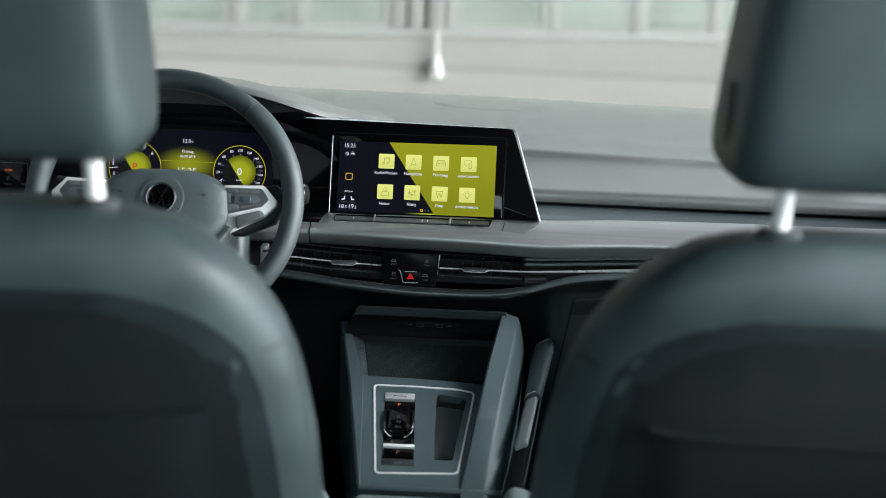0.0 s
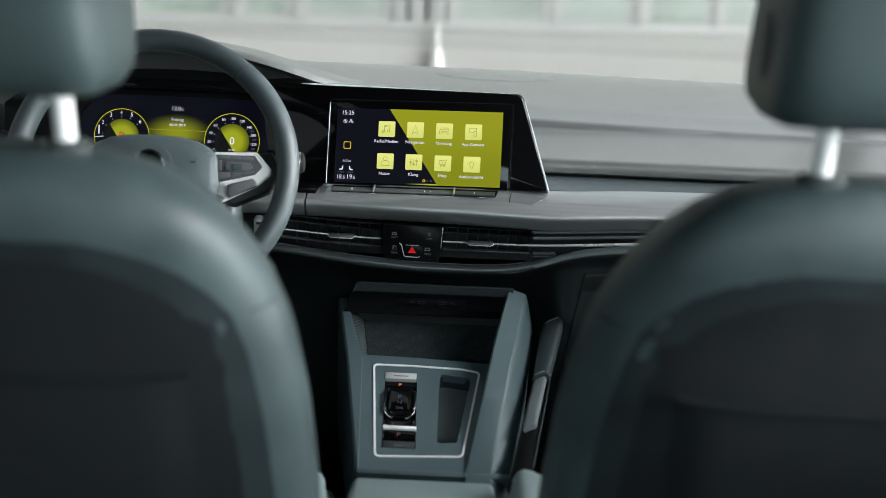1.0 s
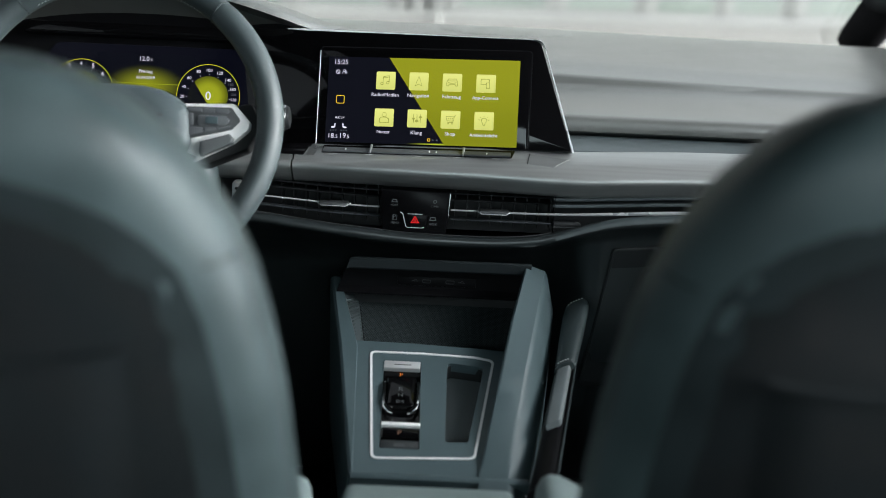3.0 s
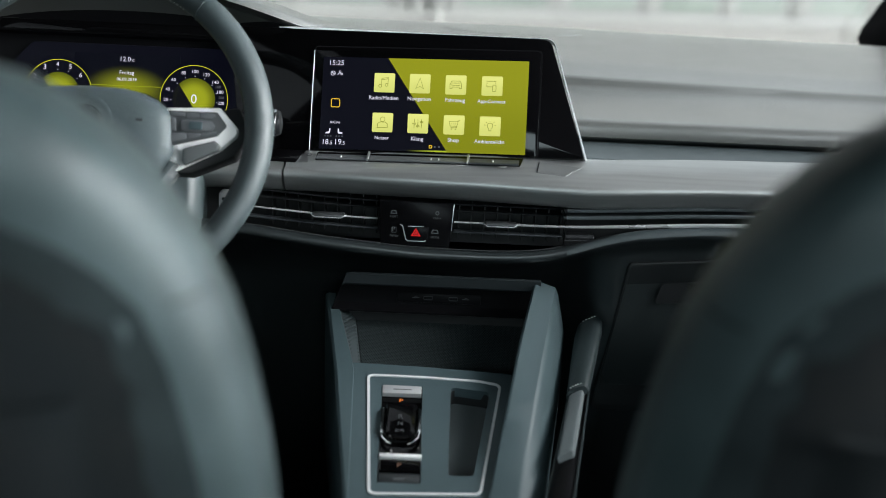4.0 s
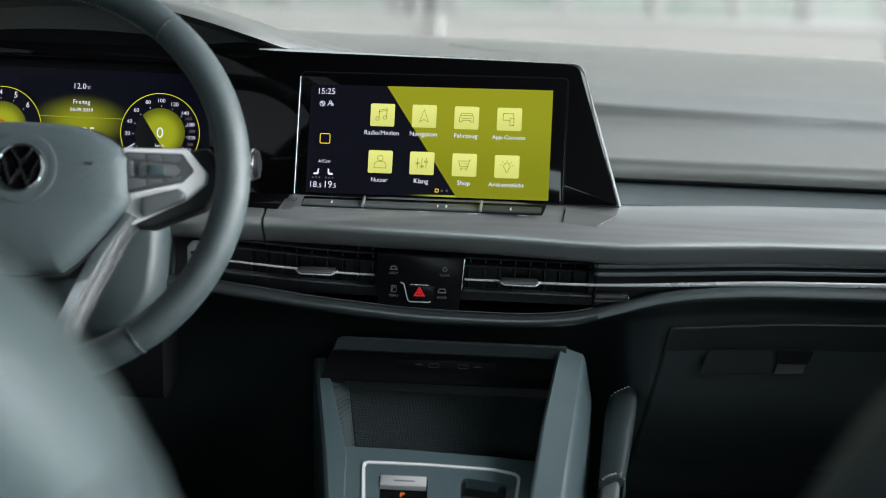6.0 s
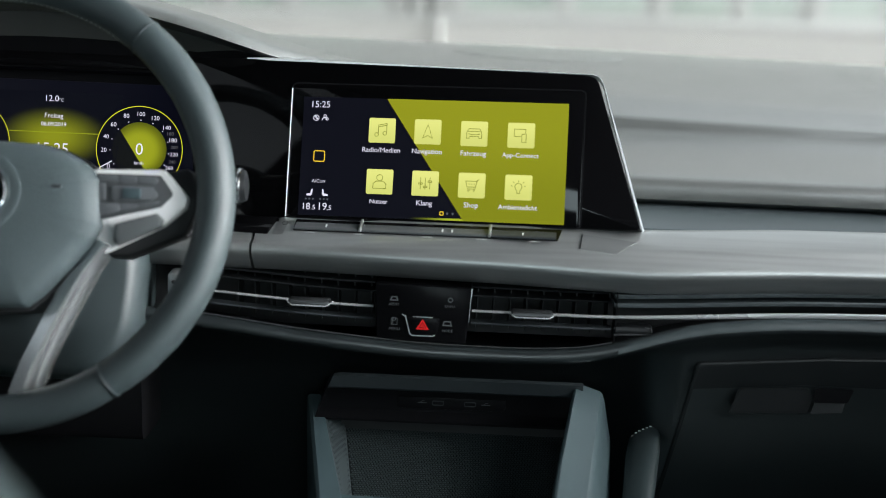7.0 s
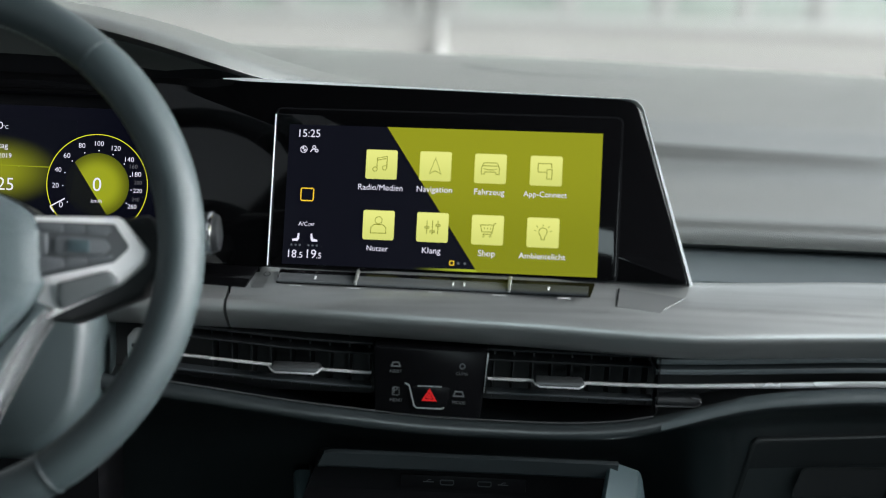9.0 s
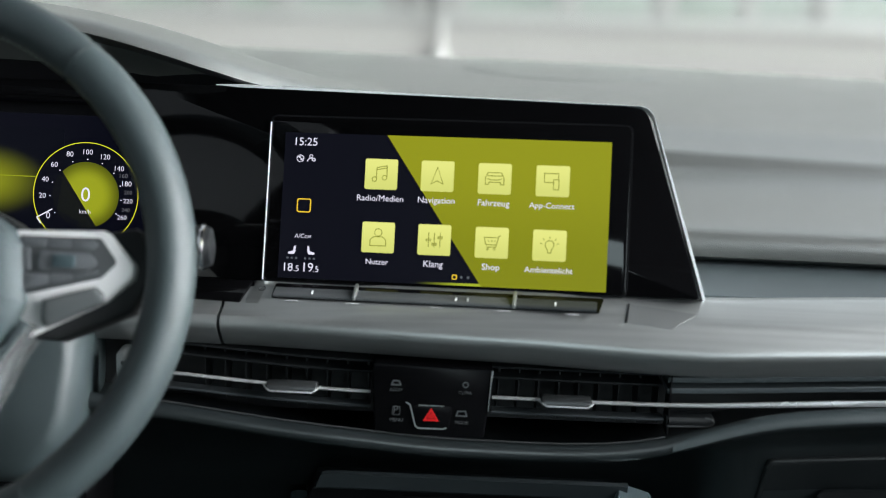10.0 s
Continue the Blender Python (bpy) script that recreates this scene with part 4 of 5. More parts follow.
for a, b, m_ in ((-0.1140, -0.0590, M_SLIDER), (-0.0560, 0.0500, M_SLIDER), (0.0530, 0.1065, M_DARKKEY)):
    sl = part("slider", loft([[(a, y, z) for y, z in SLIDE], [(b, y, z) for y, z in SLIDE]]), m_, bar, "satin slider")
for u in (-0.0575, 0.0515):
    part("rib", box(u - 0.0012, u + 0.0012, -0.0185, -0.0030, 0.0, 0.0034, 0.0008), M_TRIM, bar)
for u in (-0.087, 0.012, 0.020, 0.079):
    part("symbol", box(u - 0.0006, u + 0.0006, -0.0150, -0.0116, 0.0012, 0.0020), M_WHITE, bar)
for u in (-0.100, -0.058, 0.0, 0.045, 0.090):
    part("bar_mark", box(u - 0.0045, u + 0.0045, -0.0212, -0.0206, 0.0, 0.0002), M_WHITE, bar)
part("power_symbol", line(circle(-0.1235, -0.0095, 0.0024, 14, 110, 430), 0.0005, 0.0001), M_PRINT, bar)
corners = [BARM @ Vector((u, v_, 0)) for u, v_ in ((0.1272, -0.0160), (0.1570, -0.0155), (0.1735, -0.0015), (0.1285, -0.0010))]
rows_ = []
for i in range(13):
    lo_, hi_ = corners[0].lerp(corners[1], i / 12), corners[3].lerp(corners[2], i / 12)
    row_ = []
    for p in (lo_.lerp(hi_, j / 8) for j in range(9)):
        ys, zs = zip(*trim_profile(min(p.x, 0.1364))[2:12][::-1])
        row_.append((p.x, p.y, float(np.interp(p.y, ys, zs)) + 0.0003))
    rows_.append(row_ + [(x, y, z - 0.002) for x, y, z in row_[::-1]])
seam_ = [(x - 0.0006, y, z + 0.0001) for x, y, z in rows_[0][:9]]
part("end_seam", tube(seam_, 0.0004, 6), M_VOID, bar, "dark joint beside the bar").matrix_local = BARM.inverted()
part("flank", loft(rows_), M_FLANK, bar, "satin grey flank beside the bar").matrix_local = BARM.inverted()
part("flank", plate(rounded([(-0.185, -0.0230), (-0.1355, -0.0250), (-0.1310, -0.0010), (-0.178, -0.0010)], [0.012, 0.001, 0.001, 0.004]), -0.008, 0.0002, 0.0008), M_GLOSS, bar, "glossy black flank beside the bar")

# ---------------------------------------------------------------- instrument cluster
CLU = axes((-0.382, 0.035, 0.938), (1, 0, 0), (0, math.sin(radians(13)), math.cos(radians(13))))
clu = thing("instrument_cluster", CLU, "lit digital instrument cluster with two lime dials", "instruments")
part("surround", plate(rounded([(-0.245, -0.085), (0.235, -0.085), (0.235, 0.085), (0.13, 0.100), (-0.13, 0.100), (-0.245, 0.06)], 0.01), -0.03, -0.004, 0.002), M_VOID, clu, "black surround")
part("brow", plate(rounded([(-0.15, 0.066), (0.15, 0.066), (0.14, 0.082), (-0.14, 0.082)], 0.006), -0.006, 0.014, 0.004), M_GLOSS, clu, "glossy brow over the display")
face = part("screen", plate(rounded([(-0.132, -0.062), (0.132, -0.062), (0.134, 0.030), (0.108, 0.058), (-0.108, 0.058), (-0.134, 0.030)], [0.012, 0.012, 0.02, 0.012, 0.012, 0.02]), -0.004, 0.0, 0.0004), M_SCREEN, clu, "lit dark display")
halo = part("halo", plate(rect(-0.060, 0.060, -0.040, 0.040), 0.0, 0.0002), M_CHALO, face, "lime glow between the dials")
halo.location = (0.0, 0.008, 0.0)
part("horizon_line", box(-0.040, 0.040, 0.0115, 0.0123, 0.0003, 0.0005), M_CLIME, face)


def dial(cx, left):
    dl = part("dial", plate(circle(0, 0, 0.0405, 48), 0.0002, 0.0005), M_SCREEN, face, "round dial with a lime core")
    dl.location, dl.scale = (cx, 0.0, 0), (0.94, 0.94, 1)
    part("dial_ring", line(circle(0, 0, 0.0408, 60, -50, 232), 0.0008, 0.0005), M_CRING, dl, "lime ring")
    r = 0.0258
    a0, a1 = 137, -70
    part("dial_disc", plate(circle(0, 0, r, 40), 0.0004, 0.0005), M_CDARK, dl, "dark inner disc")
    core = [Vector((r * math.cos(radians(a)), r * math.sin(radians(a)))) for a in steps(a0, a1, 30)]
    part("dial_core", plate(core, 0.0005, 0.0007), M_CCORE, dl, "lime dial core")
    if left:
        nums = [(str(k), 200 - k * 26.7) for k in range(7)]
        for s, a in nums:
            words(dl, s, 0.0345 * math.cos(radians(a)), 0.0345 * math.sin(radians(a)) - 0.0018, 0.0019 if s == "1" else 0.0034, 0.0006, M_TEXT)
            part("tick", plate(circle(0.0288 * math.cos(radians(a)), 0.0288 * math.sin(radians(a)), 0.0005, 8), 0.0005, 0.0007), M_TEXT, dl)
        part("needle", line([(-0.0405, -0.0025), (-0.0270, -0.0010)], 0.0011, 0.0008), M_TEXT, dl, "white needle")
        words(dl, "P", 0.0, -0.0045, 0.0070, 0.0009, M_RED)
    else:
        scale = [("0", 212, 0), ("20", 183.5, 0), ("40", 161.5, 0), ("60", 138.5, 0), ("80", 113.5, 0), ("100", 89, 0), ("120", 64.5, 0), ("140", 40, 0), ("160", 29, 1), ("180", 17, 0), ("200", 6, 1), ("220", -6, 0), ("240", -18, 1), ("260", -29.5, 0)]
        for s, a, dim in scale:
            q = 0.0338 if len(s) < 3 else 0.0332
            words(dl, s, q * math.cos(radians(a)), q * math.sin(radians(a)) - 0.0016, (0.0031, 0.0054, 0.0073)[len(s) - 1] * (0.85 if dim else 1.0), 0.0006, M_CDIM if dim else M_TEXT)
            if not dim:
                part("tick", plate(circle(0.0278 * math.cos(radians(a)), 0.0278 * math.sin(radians(a)), 0.00055, 8), 0.0005, 0.0007), M_TEXT, dl)
        part("needle", line([(-0.0375, -0.0190), (-0.0255, -0.0120)], 0.0010, 0.0009), M_TEXT, dl, "white needle")
        part("needle_foot", line([(-0.0372, -0.0192), (-0.0340, -0.0235)], 0.0010, 0.0009), M_TEXT, dl)
        words(dl, "0", 0.0, -0.0050, 0.0070, 0.0009, M_TEXT)
        words(dl, "km/h", 0.0, -0.0145, 0.0088, 0.0009, M_TEXT)


dial(0.0772, False)
dial(-0.0772, True)
words(face, "12.0", -0.0020, 0.0395, 0.0115, 0.0004, M_TEXT)
words(face, "°C", 0.0060, 0.0395, 0.0040, 0.0004, M_TEXT)
words(face, "Freitag", 0.0, 0.0248, 0.0165, 0.0006, M_TEXT)
words(face, "06.09.2019", 0.0, 0.0175, 0.0225, 0.0006, M_TEXT)
words(face, "15:25", 0.0, -0.0070, 0.0270, 0.0006, M_TEXT)

# ---------------------------------------------------------------- steering wheel
TILT = radians(20.8)
WHEEL = axes((-0.3765, -0.135, 0.927), (1, 0, 0), (0, math.sin(TILT), math.cos(TILT)))
wheel = thing("steering_wheel", WHEEL, "grey leather multifunction steering wheel with silver spokes", "steering wheel")
RM = 0.1725


def rim_point(a, off=0.0):
    r = RM + off
    y = r * math.sin(a)
    return Vector((r * math.cos(a), y * (0.965 if y > 0 else 0.96), 0))


def rim_piece(d0, d1, swell, n):
    rings = []
    for i in range(n + 1):
        a = radians(d0 + (d1 - d0) * i / n)
        c = rim_point(a)
        out = Vector((math.cos(a), math.sin(a), 0))
        ease = min(i, n - i)
        k = swell * (0.965 if ease == 0 else 1.0)
        rings.append([c + out * math.cos(q) * 0.0145 * k + Vector((0, 0, 1)) * math.sin(q) * 0.0170 * k for q in [2 * math.pi * j / 18 for j in range(18)]])
    return loft(rings)


for d0, d1, sw, lab in ((51, 129, 1.0, "smooth leather upper rim"), (-54, 50.4, 1.02, "darker perforated side grip"), (129.6, 234, 1.02, "darker perforated side grip"), (-125.4, -54.6, 1.0, "smooth leather lower rim")):
    part("rim", rim_piece(d0, d1, sw, 30), M_GRIP if "grip" in lab else M_LEATHER, wheel, lab)
for d in (50.7, 129.3, -54.3, 234.3):
    a = radians(d)
    c, out = rim_point(a), Vector((math.cos(a), math.sin(a), 0))
    part("seam", tube([c + out * math.cos(q) * 0.0144 + Vector((0, 0, 1)) * math.sin(q) * 0.0169 for q in [2 * math.pi * j / 20 for j in range(20)]], 0.0009, 6, closed=True), M_LEATHER, wheel)

bm = bmesh.new()
for d in steps(56, 124, 46):
    a = radians(d)
    c, out = rim_point(a), Vector((math.cos(a), math.sin(a), 0))
    along = Vector((-math.sin(a), math.cos(a), 0))
    p = c - out * 0.0139 + Vector((0, 0, 0.0040))
    for w0, w1 in ((-0.0013, 0.0013),):
        tube([p + along * w0 + Vector((0, 0, 0.0005)), p + along * w1 - Vector((0, 0, 0.0005))], 0.00035, 5, bm=bm)
part("stitching", bm, M_THREAD, wheel, "pale stitching inside the rim")
hub_half = [(0.0, 0.0425), (0.036, 0.0412), (0.055, 0.0370), (0.068, 0.0310), (0.080, 0.0225), (0.0850, 0.0150), (0.0885, -0.0195), (0.0840, -0.0300), (0.062, -0.0570), (0.047, -0.0740), (0.036, -0.0830), (0.0, -0.0860)]
hub = [Vector(p) for p in hub_half] + [Vector((-x, y)) for x, y in hub_half[-2:0:-1]]
hub = rounded([(p.x, p.y) for p in hub], 0.004, 3)


def dome(outline, levels):
    return loft([[(p.x * s, p.y * s, z) for p in outline] for s, z in levels])


part("airbag_cover", dome(hub, ((1.0, -0.030), (1.0, 0.002), (0.985, 0.0065), (0.95, 0.0105), (0.85, 0.0145), (0.65, 0.0170), (0.40, 0.0180))), M_HUB, wheel, "grained grey airbag cover", smooth=60)
part("hub_base", dome(hub, ((0.99, -0.060), (1.03, -0.032), (1.03, -0.004))), M_BLACK, wheel)
EMB = pose(0.0, 0.0010, 0.0180)
ring_ = part("emblem_dish", loft([[(r * math.cos(a), r * math.sin(a), z) for a in [2 * math.pi * j / 40 for j in range(40)]] for r, z in ((0.0300, -0.002), (0.0300, 0.0006), (0.0285, 0.0012), (0.0215, -0.0002), (0.0213, -0.003))]), M_HUB, wheel, "round dish in the cover", smooth=60)
ring_.matrix_local = EMB
emblem = part("emblem", loft([[(r * math.cos(a), r * math.sin(a), z) for a in [2 * math.pi * j / 40 for j in range(40)]] for r, z in ((0.0192, -0.003), (0.0192, 0.0012))]), M_GLOSS, wheel, "round black badge with bright metal chevrons")
emblem.matrix_local = EMB
part("badge_ring", tube([(0.0190 * math.cos(a), 0.0190 * math.sin(a), 0.0014) for a in [2 * math.pi * j / 40 for j in range(40)]], 0.0013, 8, closed=True), M_CHROME, emblem)
part("chevron", line([(-0.0080, 0.0160), (0.0, 0.0035), (0.0080, 0.0160)], 0.0029, 0.0012, thick=0.0012), M_CHROME, emblem)
part("chevron", line([(-0.0155, 0.0090), (-0.0070, -0.0135), (0.0, -0.0005), (0.0070, -0.0135), (0.0155, 0.0090)], 0.0029, 0.0012, thick=0.0012), M_CHROME, emblem)
for s in (-1, 1):
    part("horn_mark", plate(rect(0.0555 * s - 0.0035, 0.0555 * s + 0.0035, 0.0060, 0.0085, 0.001), 0.0125, 0.0177), M_DARKKEY, wheel, "horn mark")
for k in range(4):
    part("marking", box(-0.0095 + k * 0.0065, -0.0050 + k * 0.0065, -0.0390, -0.0340, 0.0150, 0.0172), M_HUB, wheel)


def flip(points, s):
    return [(x * s, y) for x, y in (points if s > 0 else points[::-1])]


def lean_back(ob):
    """Tilt the front of a spoke part away below the keypad."""
    for q in ob.data.vertices:
        if q.co.z > 0.0 and q.co.y < -0.002:
            q.co.z += (q.co.y + 0.002) * 0.18


for s in (1, -1):
    # spoke carrier reaching the rim
    part("spoke", plate(rounded(flip([(0.070, -0.040), (0.105, -0.041), (0.148, -0.022), (0.162, 0.005), (0.150, 0.030), (0.120, 0.024), (0.070, 0.020)], s), 0.006), -0.030, -0.006, 0.004), M_BLACK, wheel, "dark spoke")
    sil = flip([(0.0780, 0.0238), (0.1327, 0.0258), (0.1515, 0.0055), (0.1500, -0.0024), (0.1345, -0.0168), (0.0990, -0.0352), (0.0848, -0.0425), (0.0827, -0.0316), (0.0851, -0.0153)], s)
    trim_ = part("spoke_trim", plate(rounded(sil, [0.002, 0.006, 0.006, 0.005, 0.006, 0.004, 0.004, 0.003, 0.003]), -0.010, 0.0050, 0.0022), M_SPOKE, wheel, "satin silver spoke trim")
    lean_back(trim_)
    pad = flip([(0.0815, 0.0206), (0.1303, 0.0210), (0.1413, 0.0066), (0.1318, -0.0033), (0.0856, -0.0150)], s)
    keypad = part("keypad", plate(rounded(pad, [0.001, 0.004, 0.004, 0.002, 0.001]), 0.003, 0.0056, 0.0006), M_SLIDER, wheel, "grey keypad")
    low = flip([(0.0981, -0.0178), (0.1300, -0.0085), (0.1350, -0.0130), (0.1340, -0.0178), (0.0998, -0.0340), (0.0975, -0.0290)], s)
    low_key = part("lower_key", loft([[(p.x, p.y, z) for p in rounded([((x - s * 0.116) * f + s * 0.116, (y + 0.020) * f - 0.020) for x, y in low], 0.002)] for f, z in ((1.0, 0.003), (1.0, 0.0085), (0.95, 0.0100), (0.80, 0.0106))]), M_LOWKEY, wheel, "grey satin lower key", smooth=50)
    lean_back(low_key)
    for quad in (((0.0835, 0.0150), (0.0985, 0.0142), (0.0985, 0.0190), (0.0832, 0.0190)), ((0.0995, 0.0142), (0.1125, 0.0140), (0.1125, 0.0191), (0.0995, 0.0190)), ((0.1135, 0.0140), (0.1255, 0.0135), (0.1290, 0.0165), (0.1270, 0.0192), (0.1135, 0.0191)),
                 ((0.0850, -0.0120), (0.1010, -0.0078), (0.1005, -0.0022), (0.0850, -0.0022)), ((0.1020, -0.0075), (0.1150, -0.0045), (0.1145, -0.0018), (0.1015, -0.0022)), ((0.1160, -0.0042), (0.1300, -0.0008), (0.1310, 0.0012), (0.1155, -0.0012)), ((0.0838, 0.0000), (0.0900, 0.0000), (0.0890, 0.0130), (0.0836, 0.0130))):
        part("key", plate(rounded(flip(quad, s), 0.0008), 0.0050, 0.0066, 0.0005), M_KEYPAD, keypad)
    part("key_ring", plate(rounded(flip([(0.0945, 0.0000), (0.1245, 0.0010), (0.1300, 0.0055), (0.1245, 0.0112), (0.0945, 0.0112)], s), 0.003), 0.005, 0.0074, 0.0007), M_KEYPAD, keypad, "raised rocker key")
    part("key", plate(rect(min(s * 0.1030, s * 0.1165), max(s * 0.1030, s * 0.1165), 0.0018, 0.0098, 0.0014), 0.006, 0.0088, 0.0007), M_CONSOLE, keypad, "dark middle key")
    rings = []
    for (lx, ly), (rx, ry), up_ in (((0.0835, -0.0290), (0.0985, -0.0350), 0.004), ((0.0775, -0.0385), (0.0905, -0.0425), 0.002), ((0.0690, -0.0490), (0.0838, -0.0520), 0.0), ((0.0579, -0.0620), (0.0760, -0.0690), -0.001), ((0.0440, -0.0920), (0.0635, -0.0960), -0.002), ((0.0303, -0.1240), (0.0521, -0.1240), -0.003), ((0.0230, -0.1480), (0.0450, -0.1480), -0.004)):
        sect = [(lx, ly, -0.022), (lx, ly, -0.006), (lx + (rx - lx) * 0.06, ly + (ry - ly) * 0.06, -0.0035), (lx + (rx - lx) * 0.56, ly + (ry - ly) * 0.56, 0.0010), (lx + (rx - lx) * 0.64, ly + (ry - ly) * 0.64, 0.0002), (rx, ry, -0.012), (rx, ry, -0.022)]
        rings.append([(s * x, y, z + up_) for x, y, z in sect])
    part("lower_spoke", loft(rings), M_LEG, wheel, "satin silver lower spoke", smooth=35)

# paddle tip behind the spoke
part("paddle", loft([[(0.0845 + a, -0.028 + b, z) for a, b in ((0.0, 0.0), (0.0060, 0.001), (0.0052, -0.020), (0.0022, -0.0245), (0.0004, -0.018))] for z in (-0.0790, -0.0765)]), M_LOWKEY, wheel, "grey shift paddle tip")

# column shroud and stalk
col = thing("steering_column", WHEEL, "grey moulded steering column shroud behind the wheel", "steering column")
part("shroud", loft([[(x * w, y * h - 0.055, z) for x, y in [(math.copysign(abs(math.cos(q)) ** 0.45, math.cos(q)), math.copysign(abs(math.sin(q)) ** 0.6, math.sin(q))) for q in [2 * math.pi * j / 24 for j in range(24)]]] for z, w, h in ((-0.24, 0.085, 0.085), (-0.10, 0.102, 0.080), (-0.060, 0.100, 0.075), (-0.055, 0.092, 0.068))]), M_SHROUD, col, smooth=60)
stalk = thing("wiper_stalk", WHEEL, "black wiper stalk with a chrome-rimmed end", "stalk")
part("lever", tube([(0.085, 0.015, -0.060), (0.130, 0.020, -0.050), (0.176, 0.024, -0.048)], [0.008, 0.0085, 0.0135], 14), M_BLACK, stalk)
part("end_cap", tube([(0.174, 0.024, -0.048), (0.181, 0.0245, -0.048), (0.1865, 0.0248, -0.048), (0.1880, 0.0249, -0.048)], [0.0138, 0.0142, 0.0120, 0.006], 20), M_SLAT, stalk)
part("end_ring", tube([(0.1815, 0.0245 + 0.0138 * math.cos(q), -0.048 + 0.0138 * math.sin(q)) for q in [2 * math.pi * j / 24 for j in range(24)]], 0.0016, 8, closed=True), M_CHROME, stalk, "chrome rim")

# knee panel under the column
part("knee_panel", bar_x(lambda x: [(0.02, 0.690), (-0.036, 0.6925), (-0.0450, 0.6950), (-0.0480, 0.7000), (-0.0500, 0.760), (-0.0480, 0.800), (0.02, 0.800)], steps(-0.58, -0.2850, 6)), M_VOID, dash, "black knee panel below the steering column", smooth=40)

# light switch panel
lsw = thing("light_switch_panel", axes((-0.628, -0.02, 0.922), (1, 0, 0), (0, 0.2, 1)), "glossy black light switch panel with small lit symbols", "switch panel")
part("panel", plate(rect(-0.045, 0.030, -0.030, 0.027, 0.003), -0.02, 0.0, 0.001), M_GLOSS, lsw)
words(lsw, "AUTO", 0.0005, 0.0125, 0.0110, 0.0003, M_ORANGE)
words(lsw, "MODE", 0.0005, -0.0075, 0.0105, 0.0003, M_PRINT)
words(lsw, "REAR", 0.0235, -0.0070, 0.0085, 0.0003, M_PRINT)
words(lsw, "REAR", 0.0215, -0.0250, 0.0085, 0.0003, M_PRINT)
part("symbol", line(rect(0.0185, 0.0255, -0.0205, -0.0165, 0.001), 0.0006, 0.0003, closed=True), M_PRINT, lsw)
part("symbol", line(circle(0.0005, 0.0025, 0.0020, 10), 0.0006, 0.0003, closed=True), M_PRINT, lsw)
part("frame_line", line([(-0.045, 0.0245), (0.028, 0.0245), (0.0285, -0.012)], 0.0006, 0.0003), M_PRINT, lsw)

# ---------------------------------------------------------------- centre console
SL = radians(20)
CON = axes((0.0, -0.215, 0.646), (1, 0, 0), (0, math.cos(SL), math.sin(SL)))
con = thing("centre_console", CON, "grey centre console with a storage tray and white-edged selector panel", "console")
INL = [(-0.106, -0.0915), (0.100, -0.1030), (0.19, -0.1250), (0.24, -0.1370)]
INR = [(-0.106, 0.0360), (0.113, 0.0700), (0.24, 0.0960)]
OUTR = [(-0.106, 0.0890), (0.113, 0.1195), (0.24, 0.1320)]
OUTL = [(-0.106, -0.0968), (0.10, -0.1256), (0.19, -0.1412), (0.24, -0.1495)]
PK = rounded([(0.0005, -0.0550), (0.0250, -0.0540), (0.0415, 0.0700), (0.0005, 0.0760)], [0.004, 0.005, 0.006, 0.006])
SEL = rounded([(-0.0672, -0.0675), (-0.0253, -0.0675), (-0.0290, 0.0745), (-0.0712, 0.0745)], 0.002)


top = [Vector(p) for p in ((-0.0940, -0.108), (0.040, -0.104), (0.072, 0.100), (0.030, 0.1035), (-0.040, 0.1075), (-0.1080, 0.109))]
part("top_plate", holed(top, [PK, SEL], -0.012, 0.0), M_CONSOLE, con, "grey selector plate", smooth=20)
frame_out = rounded([(-0.0735, -0.0835), (0.0315, -0.0785), (0.0525, 0.0815), (0.0300, 0.0865), (-0.0300, 0.0890), (-0.0868, 0.0890)], [0.007, 0.008, 0.008, 0.05, 0.05, 0.006], 6)
part("frame_line", line(frame_out, 0.0027, 0.0, closed=True, thick=0.0012), M_WHITE, con, "white frame line")
# pocket and tray
part("pocket", loft([[(p.x, p.y, -0.004) for p in PK], [(p.x * 0.98 + 0.0004, p.y, -0.045) for p in PK]], caps=False), M_BLACK, con, "deep pocket")
part("pocket_floor", plate(PK, -0.050, -0.022), M_POCKET, con, "ribbed pocket floor")
tray = [(-0.094, 0.100), (0.070, 0.093), (0.098, 0.235), (-0.116, 0.240)]
part("tray_floor", plate([Vector(p) for p in tray], -0.060, -0.024), M_MAT, con, "black tray mat with a honeycomb relief")
bm = bmesh.new()
for r in range(48):
    for c in range(82):
        u = -0.126 + c * 0.0028 + (r % 2) * 0.0014
        v_ = 0.104 + r * 0.0024
        wl, wr = np.interp(v_, [0.100, 0.24], [-0.092, -0.114]), np.interp(v_, [0.093, 0.235], [0.068, 0.096])
        if wl < u < wr:
            hexa = [bm.verts.new((u + 0.00085 * math.cos(q), v_ + 0.00085 * math.sin(q), -0.0232)) for q in [math.pi / 6 + math.pi / 3 * j for j in range(6)]]
            low_ = [bm.verts.new((u + 0.0012 * math.cos(q), v_ + 0.0012 * math.sin(q), -0.0242)) for q in [math.pi / 6 + math.pi / 3 * j for j in range(6)]]
            bm.faces.new(hexa)
            for j in range(6):
                bm.faces.new((hexa[j], hexa[(j + 1) % 6], low_[(j + 1) % 6], low_[j]))
LOW_W, TOP_W = [(-0.0935, 0.100), (-0.1075, 0.19), (-0.1150, 0.242)], [(-0.1035, 0.098), (-0.1255, 0.19), (-0.1375, 0.242)]
